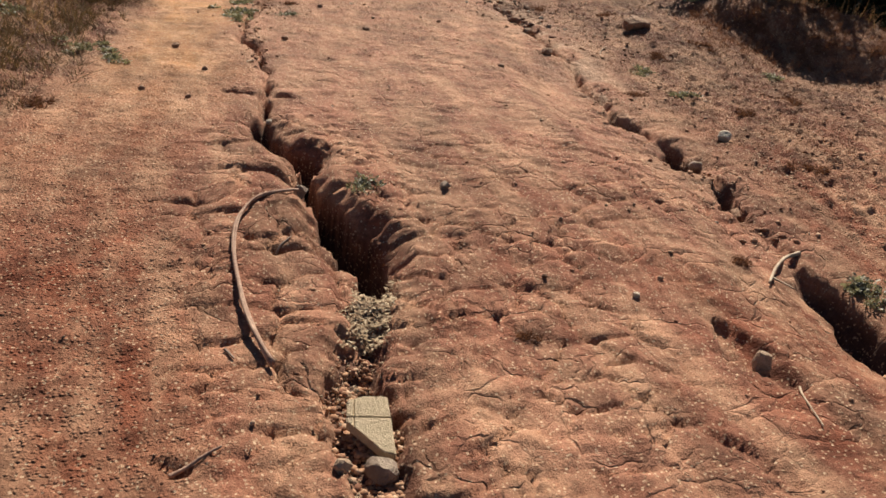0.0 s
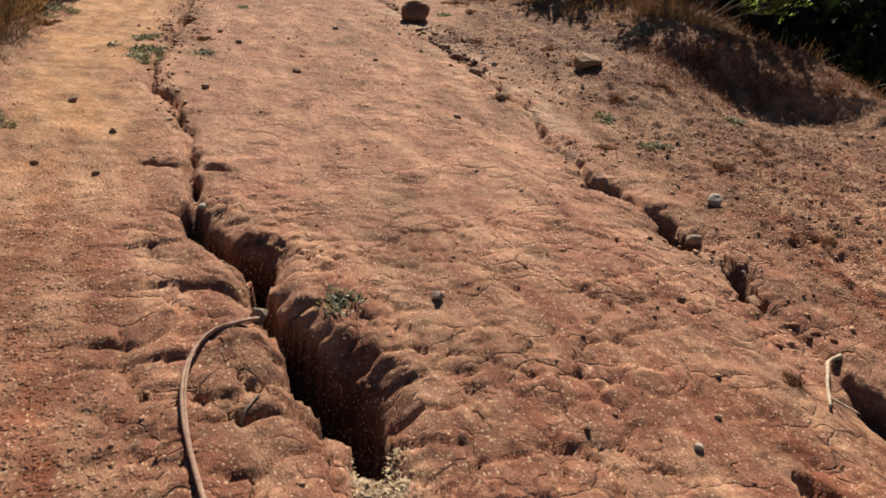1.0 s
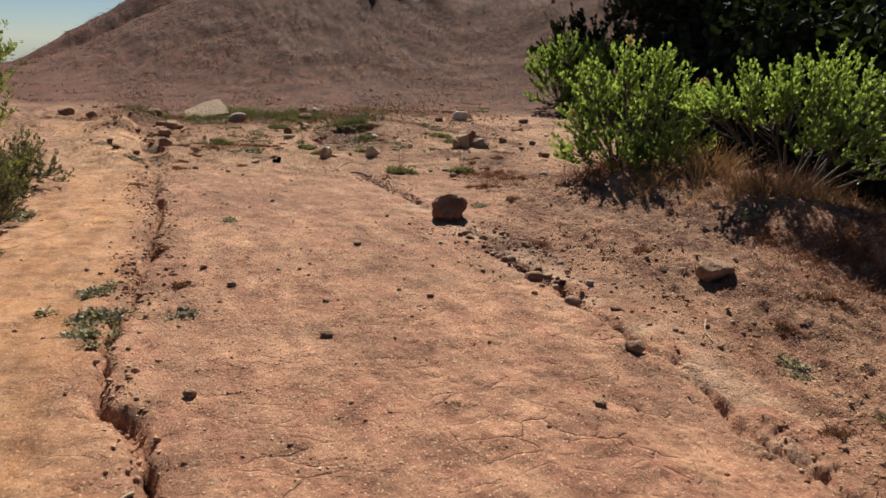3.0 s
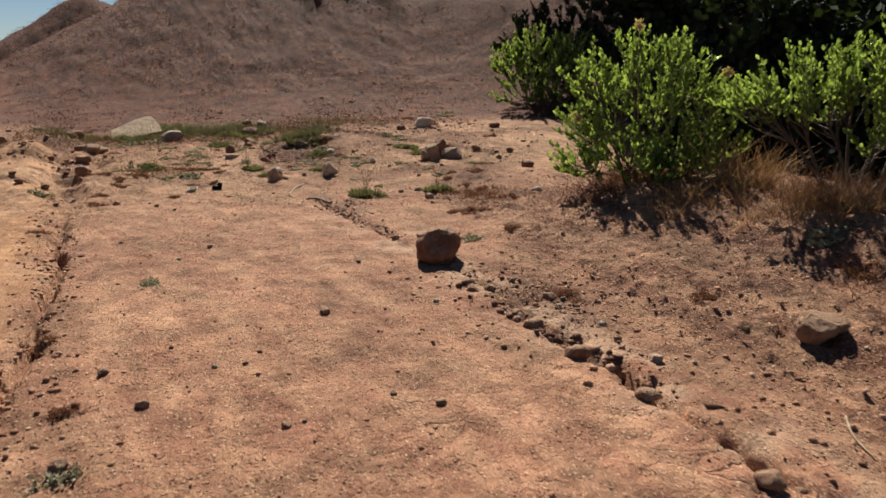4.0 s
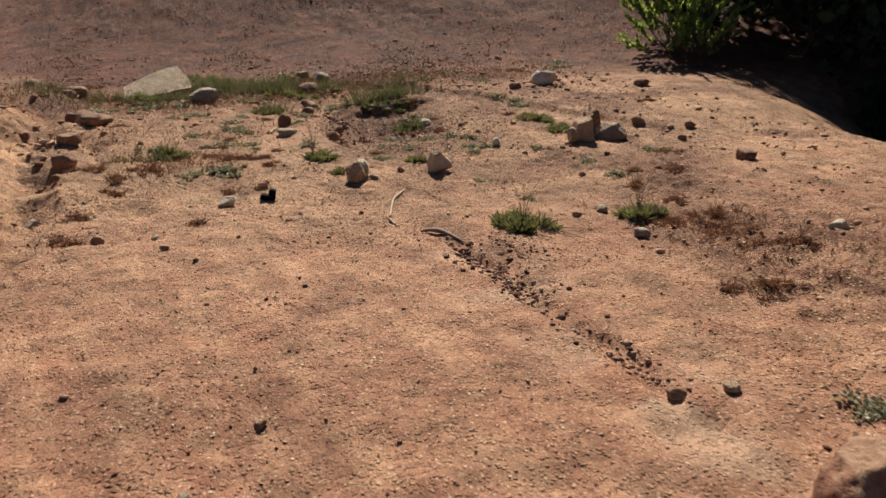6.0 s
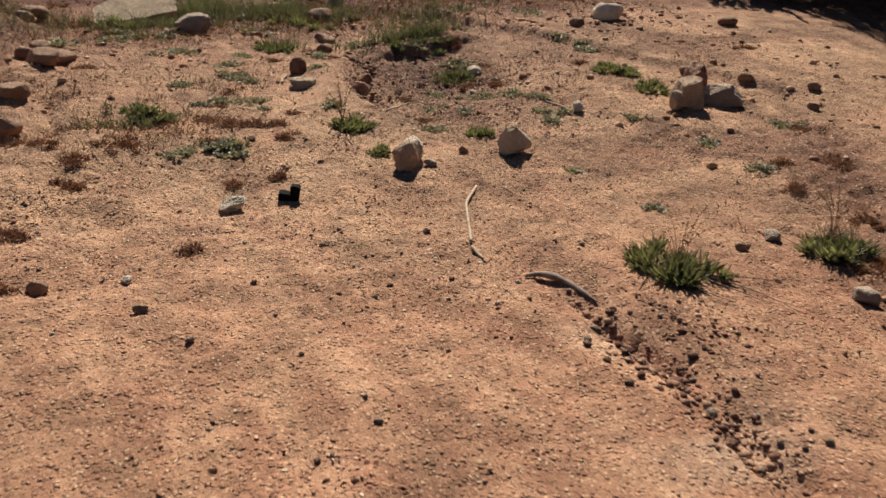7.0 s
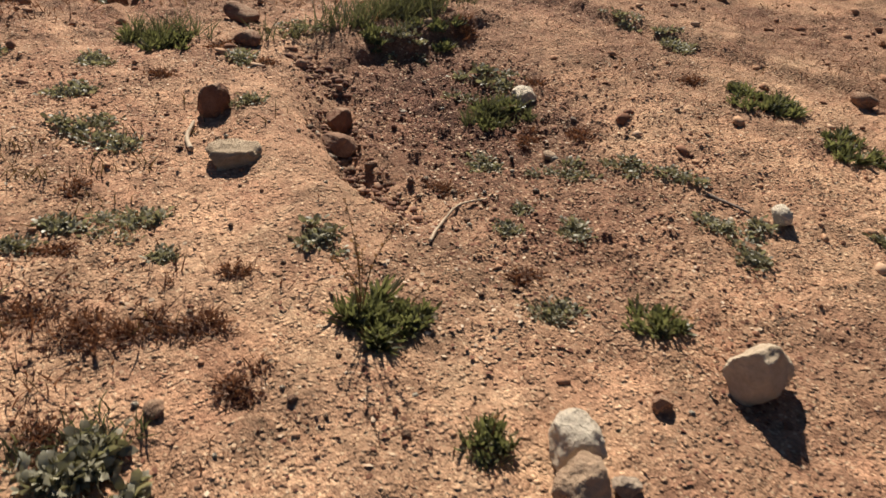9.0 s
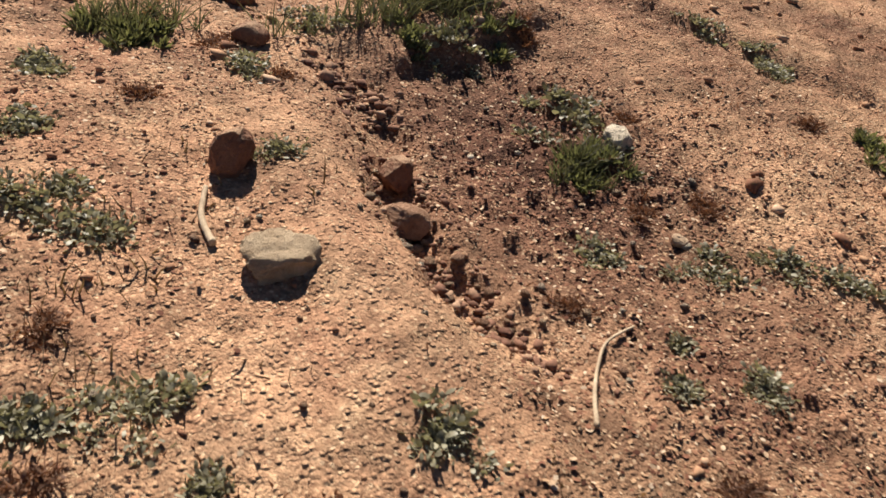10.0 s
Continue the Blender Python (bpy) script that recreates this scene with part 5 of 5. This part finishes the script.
def cut_block(x, y):
    """A wedge of sawn stone with one groove across."""
    bm = bmesh.new()
    outline = [(-.10, .08), (-.02, .10), (.085, .10), (.10, -.01), (.115, -.15), (.06, -.14), (-.05, -.045), (-.10, -.02)]
    low = [bm.verts.new((a * .76, b * 1.0, 0)) for a, b in outline]
    high = [bm.verts.new((a * .76, b * 1.0, .045)) for a, b in outline]
    bm.faces.new(low[::-1])
    bm.faces.new(high)
    for i in range(len(outline)):
        j = (i + 1) % len(outline)
        bm.faces.new((low[i], low[j], high[j], high[i]))
    bmesh.ops.bevel(bm, geom=list(bm.edges), offset=.004, segments=2, affect="EDGES")
    for along, at in ((1, .005), (0, -.052)):
        for off in (-.004, 0, .004):
            co, no = Vector((0, 0, 0)), Vector((0, 0, 0))
            co[along], no[along] = at + off, 1
            bmesh.ops.bisect_plane(bm, geom=bm.verts[:] + bm.edges[:] + bm.faces[:], plane_co=co, plane_no=no)
        for v in bm.verts:
            if abs(v.co[along] - at) < .0003 and v.co.z > .038:
                v.co.z -= .007
    me = bpy.data.meshes.new("cut_stone")
    bm.to_mesh(me)
    bm.free()
    me.materials.append(SANDSTONE)
    ob = new("cut_stone", me)
    ob.matrix_world = pose(x, y, ground_z(x, y) + .035, 12, 2, -10)
    return tagged(ob, "broken wedge of pale sawn stone lying in the channel", "stone")


cut_block(.545, 2.05)


# ---- sticks ----
def stick(name, keys, radius, mat, label, seed, lift=.008, taper=.5, forks=()):
    rng = np.random.default_rng(seed)
    pts = curve_points([(x, y, 0) for x, y in keys], 26)
    pts[:, 2] = relief(pts[:, 0], pts[:, 1])[0]
    pts[:, 2] = np.maximum(pts[:, 2], np.convolve(np.pad(pts[:, 2], 4, "edge"), np.ones(9) / 9, "valid"))
    pts[:, 2] = np.convolve(np.pad(pts[:, 2], 4, "edge"), np.ones(9) / 9, "valid") + lift
    at = pts[len(pts) // 2].copy()
    top = thing(name, at, label, "stick")
    part("shaft", mesh_from("shaft", *tube(pts - at, radius * np.linspace(1, taper, 26), 8, rng, .06), mat), top)
    if name == "curved_stick":
        u = np.linspace(0, 1, 26)
        strip = pts - at + np.stack([.009 * np.cos(9 * u + 1), .009 * np.sin(7 * u), .006 + .004 * np.sin(11 * u)], 1)
        part("peeled_strip", mesh_from("peeled_strip", *tube(strip, radius * np.linspace(.75, .3, 26), 6, rng, .15), mat), top)
    for k, (dx, dy, length) in enumerate(forks):
        end = pts[-4] - at
        fork = curve_points([end, end + np.array([dx, dy, .01]) * length * .5, end + np.array([dx, dy, .012]) * length], 8)
        part("twig", mesh_from("twig", *tube(fork, np.linspace(radius * .5, radius * .3, 8), 6), mat), top)
    return top


stick("curved_stick", [(.25, 2.36), (.21, 2.52), (.17, 2.78), (.155, 3.19), (.2, 3.46), (.32, 3.63), (.5, 3.68)], .0118, STICK_RED, "long bent stick of peeling red bark on the crust", 601, .02, .55, [(.8, .3, .12)])
stick("stick", [(-.1, 1.9), (-.02, 1.93), (.06, 1.955)], .008, STICK_RED, "short grey-brown stick on the dirt", 602)
stick("forked_stick", [(3.19, 3.13), (3.1, 3.12), (3.01, 3.05), (2.87, 2.93), (2.73, 2.79)], .012, STICK_PALE, "pale forked stick at the channel's edge", 603, .016, .6, [(.25, -.95, .14)])
stick("stick", [(4.26, 14.4), (4.1, 14.22), (4.03, 14.1), (3.93, 13.9), (3.84, 13.72)], .009, STICK_PALE, "long pale bleached stick on the dirt", 604, .008, .8)
stick("stick", [(3.81, 13.66), (3.8, 13.54)], .01, STICK_PALE, "short pale broken stick", 605)
stick("stick", [(4.38, 15.9), (4.46, 15.97), (4.56, 16.04), (4.66, 16.09), (4.8, 16.1)], .0065, STICK_PALE, "pale curved bleached stick on loose gravel", 607, .01, .6)
stick("stick", [(3.92, 16.86), (3.955, 16.99), (4.03, 17.11)], .011, STICK_PALE, "short pale curved stick beside a dark stone", 608, .012, .7)
stick("stick", [(5.6, 15.66), (5.61, 15.57), (5.62, 15.48)], .009, STICK_GREY, "short brown stick on the dirt", 609)
stick("stick", [(.46, 6.27), (.4, 6.22)], .008, STICK_PALE, "short pale stick at a crack", 610)
stick("stick", [(2.29, 2.0), (2.22, 1.88), (2.17, 1.73)], .005, STICK_PALE, "thin pale twig in a side channel", 611)
stick("stick", [(3.85, 6.95), (3.75, 6.85), (3.68, 6.72)], .006, STICK_PALE, "thin pale twig on the dirt", 612)
stick("stick", [(.09, 2.5), (.12, 2.43)], .006, STICK_GREY, "short splinter of wood", 613)
stick("stick", [(.34, 3.2), (.42, 3.28)], .006, STICK_GREY, "short dark twig on the crust", 614)


for k, bend in enumerate(([(4.5, 13.02), (4.55, 12.84), (4.57, 12.62)], [(4.58, 13.02), (4.68, 12.86), (4.8, 12.76)], [(4.45, 13.02), (4.42, 12.88), (4.45, 12.7)], [(4.54, 13.0), (4.62, 12.74), (4.61, 12.52)])):
    stick("dry_stalk", bend, .003, STICK_GREY, "thin dry stalk fallen from a green weed", 620 + k, .012)


def bark_strip(keys):
    """A crescent of grey bark, thick in the middle and pointed at its ends."""
    pts = curve_points([(x, y, 0) for x, y in keys], 26)
    u = np.linspace(0, 1, 26)
    pts[:, 2] = np.mean(relief(pts[:, 0], pts[:, 1])[0]) + .018 * np.sin(np.pi * u)
    at = pts[12].copy()
    V, F = tube(pts - at, .003 + .015 * np.sin(np.pi * u ** .8) * (1 + .15 * np.sin(17 * u)), 9)
    ob = new("curved_bark", mesh_from("curved_bark", V * [1, 1, .8], F, STICK_GREY))
    ob.location = at
    return tagged(ob, "curved strip of grey weathered wood in gravel", "stick")


bark_strip([(3.87, 13.31), (3.94, 13.27), (3.99, 13.16), (4.01, 12.99)])


def scrap(x, y):
    """A bent piece of black plastic."""
    bm = bmesh.new()
    for a, b, c, s in ((-.012, 0, .016, (.10, .06, .042)), (.024, .004, .036, (.05, .058, .08))):
        m = Matrix.Translation((a, b, c)) @ Matrix.Rotation(.2, 4, "Y") @ Matrix.Diagonal((*s, 1))
        bmesh.ops.create_cube(bm, size=1, matrix=m)
    bmesh.ops.bevel(bm, geom=list(bm.edges), offset=.005, segments=2, affect="EDGES")
    bmesh.ops.triangulate(bm, faces=bm.faces[:])
    bmesh.ops.subdivide_edges(bm, edges=[e for e in bm.edges if e.calc_length() > .02], cuts=2)
    for v in bm.verts:
        v.co += noise.noise_vector(v.co * 40) * .007
    me = bpy.data.meshes.new("plastic_scrap")
    bm.to_mesh(me)
    bm.free()
    m, n, l, b = material("black_plastic")
    b.inputs["Base Color"].default_value, b.inputs["Roughness"].default_value = (.006, .005, .005, 1), .9
    b.inputs["Specular IOR Level"].default_value = .1
    me.materials.append(m)
    ob = new("plastic_scrap", me)
    ob.matrix_world = pose(x, y, ground_z(x, y) - .004, 0, 0, -20)
    return tagged(ob, "bent scrap of black plastic on the dirt", "litter")


scrap(3.265, 14.64)


# ---- loose stones and litter, past counting ----
def scatter(name, label, mat, areas, seed, flat=.7):
    """Small angular stones over elliptical areas: x, y, rx, ry, number, smallest, largest."""
    rng = np.random.default_rng(seed)
    bm = bmesh.new()
    bmesh.ops.create_icosphere(bm, subdivisions=1, radius=.5)
    ball = np.array([v.co for v in bm.verts]), np.array([[v.index for v in f.verts] for f in bm.faces])
    bm.free()
    gem = np.array([(.5, 0, 0), (-.5, 0, 0), (0, .5, 0), (0, -.5, 0), (0, 0, .5), (0, 0, -.5)]), np.array([(0, 2, 4), (2, 1, 4), (1, 3, 4), (3, 0, 4), (2, 0, 5), (1, 2, 5), (3, 1, 5), (0, 3, 5)])
    P, S = [], []
    for x, y, rx, ry, count, lo, hi in areas:
        c = rng.uniform(-1, 1, (count, 2)) if rx > 1.2 else rng.normal(size=(count, 2)) * .5
        px, py = x + c[:, 0] * rx, y + c[:, 1] * ry
        drift = 1.0 if rx < .2 else np.clip(.55 + 2.2 * vnoise(px * 2.1, py * 2.1, 77) + 1.2 * vnoise(px * .7, py * .7, 78), .12, 1)
        bare = (rng.random(count) > .9 * ridge(px, py)) & (rng.random(count) < drift)
        if y < 3 and rx < .2:
            bare = bare & (relief(px, py)[1]["loose"] > .35)
        px, py, count = px[bare], py[bare], int(bare.sum())
        P.append(np.stack([px, py, relief(px, py)[0]], 1))
        S.append(lo * (hi / lo) ** (rng.random(count) ** 2.2))
    P, S = np.concatenate(P), np.concatenate(S)
    pieces = []
    for (v0, f0), pick in ((ball, S > .013), (gem, S <= .013)):
        at, size = P[pick], S[pick]
        n = len(at)
        if not n:
            continue
        shape = v0[None] * (1 + .28 * rng.normal(size=(n, len(v0), 1))) * np.stack([rng.uniform(.8, 1.3, n), rng.uniform(.7, 1.0, n), flat * rng.uniform(.6, 1.1, n)], 1)[:, None]
        w = rng.uniform(0, 2 * math.pi, n)
        cs, sn = np.cos(w)[:, None], np.sin(w)[:, None]
        X, Y = shape[..., 0] * cs - shape[..., 1] * sn, shape[..., 0] * sn + shape[..., 1] * cs
        V = np.stack([X, Y, shape[..., 2] + .1], -1) * size[:, None, None] + at[:, None]
        pieces.append((V.reshape(-1, 3), [(f0[None] + (np.arange(n) * len(v0))[:, None, None]).reshape(-1, 3)]))
    V, F = joined(pieces)
    return tagged(new(name, mesh_from(name, V, F, mat, False)), label, "gravel", kind="stuff")


scatter("gravel", "loose reddish gravel and clods over the track", GRAVEL,
        [(2.4, 10, 4.0, 9, 6000, .005, .032), (2.4, 8.5, 2.2, 5.5, 9000, .004, .013), (3.75, 8.8, .7, 1.2, 700, .008, .04), (.54, 2.0, .16, .65, 2600, .010, .04), (2.8, 13.5, 2.6, 2.5, 8000, .004, .018),
         (3.2, 3.8, .3, 1.2, 260, .01, .05), (4.0, 16.3, 2.6, 2.2, 9000, .004, .022), (4.3, 16.2, 1.9, 1.6, 15000, .0045, .013), (3.4, 13.8, 2.2, 1.6, 12000, .004, .011), (2.6, 3.6, 2.6, 2.2, 9000, .003, .010), (5, 7, 2, 3, 3500, .008, .045), (1.7, 17.5, 1.0, 2.5, 130, .03, .11), (5, 20.5, 5, 2, 350, .03, .12), (2.2, 18.5, 1.6, 2, 500, .01, .05), (1.0, 9.6, .16, 1.6, 220, .008, .045), (1.35, 12.6, .18, 1.8, 200, .008, .045), (.5, 6.8, .1, .9, 160, .01, .04), (.72, 8.8, .14, .8, 220, .01, .045), (1.15, 11.2, .16, 1.2, 200, .01, .05), (5, 19.2, 4, 1.6, 1500, .015, .08), (7.5, 16.3, 1.8, 2.6, 1200, .012, .08), (1.8, 16.5, .2, 1.6, 260, .015, .09), (6.3, 11.8, 1.5, 1.6, 1500, .006, .05)], 701)
scatter("brown_gravel", "dark brown gravel in the hollows of the track", DIG_GRAVEL, [(4.12, 12.6, .2, .35, 420, .005, .026), (3.94, 12.92, .05, .16, 60, .014, .042), (3.87, 12.5, .08, .22, 240, .01, .04), (3.8, 12.0, .08, .2, 110, .008, .034), (3.78, 11.4, .1, .45, 130, .007, .026), (3.66, 10.0, .2, .8, 160, .008, .04), (3.74, 11.2, .1, .4, 90, .01, .035), (3.84, 12.2, .11, .4, 150, .012, .045), (3.4, 8.2, .06, .7, 150, .02, .07), (3.72, 8.7, .35, .8, 600, .006, .03), (5.25, 16.95, .7, 1.0, 12000, .004, .024), (4.5, 16.55, .1, .3, 150, .016, .045), (4.47, 16.2, .06, .16, 50, .02, .05), (4.66, 17.0, .12, .25, 110, .015, .04), (4.9, 17.5, .12, .25, 70, .02, .06), (9, 24, 8, 4, 1500, .02, .07), (4.95, 15.8, .5, .5, 1500, .004, .022)], 704)
PALE_CHIPS = stone_material("pale_chips", (.36, .24, .15), (.62, .46, .31), 40)
scatter("pale_pebbles", "scattered pale pebbles and chips over the dirt", PALE_CHIPS,
        [(2.4, 10, 4.0, 9, 6000, .004, .014), (4.0, 16, 2.6, 2.6, 5000, .004, .016), (4.3, 16.1, 2.0, 1.7, 12000, .004, .011), (3.4, 13.9, 2.2, 1.4, 6000, .004, .010), (.54, 2.0, .16, .65, 700, .008, .03), (1.4, 2.9, 1.9, 1.6, 9000, .003, .0075), (4.9, 16.7, .8, 1.0, 120, .008, .028), (5, 7, 2, 3, 350, .006, .025)], 702)


def chip_litter():
    """Dry chips of leaf and bark in the hollows of the channel."""
    rng = np.random.default_rng(703)
    n = 5200
    c = rng.normal(size=(n, 2)) * .5
    y = 2.79 + np.clip(c[:, 1], -1, .9) * .24
    x = np.interp(y, [2.4, 3.0], [.60, .76]) + c[:, 0] * .10
    z = relief(x, y)[0]
    low = (z < np.median(z) + .025) & (z > np.median(z) - .09)
    x, y, z = x[low], y[low], z[low]
    n = len(x)
    P = np.stack([x, y, z + .004 + rng.random(n) * .015], 1)
    D = rng.normal(size=(n, 3)) * [1, 1, .12]
    L = rng.uniform(.010, .032, n)
    V, F = leaves(P, D, L, L * .3, rng, .12, level=1.6)
    return tagged(new("chip_litter", mesh_from("chip_litter", V, F, CHIPS, False)), "pale dry leaf and bark chips filling the channel", "litter", kind="stuff")


chip_litter()


def flake_litter():
    """Curled dry flakes strewn over the upper end of the track."""
    rng = np.random.default_rng(705)
    n = 60000
    x, y = rng.uniform(1.2, 7.2, n), rng.uniform(13.2, 19.8, n)
    x[40000:], y[40000:] = rng.uniform(.8, 6.5, 20000), rng.uniform(3.5, 13.4, 20000)
    x[:3000], y[:3000] = 4.9 + .55 * rng.normal(size=3000), 15.9 + .5 * rng.normal(size=3000)
    keep = vnoise(x * 1.4, y * 1.4, 75) + .8 * vnoise(x * 5, y * 5, 76) + .25 * step(13, 16, y) + .5 * step(3.4, 4.4, x - .05 * y) * (1 - step(12, 14, y)) - .5 * ridge(x, y) > rng.random(n) * .5 - .05
    x, y = x[keep], y[keep]
    n = len(x)
    P = np.stack([x, y, relief(x, y)[0] + .002], 1)
    D = rng.normal(size=(n, 3)) * [1, 1, .08]
    D[:, 2] = np.abs(D[:, 2])
    L = .008 * 2.8 ** rng.random(n)
    V, F = leaves(P, D, L, L * .6, rng, .08, level=2.2)
    return tagged(new("flake_litter", mesh_from("flake_litter", V, F, FLAKES, False)), "dry brown and pale flakes strewn over the dirt", "litter", kind="stuff")


flake_litter()
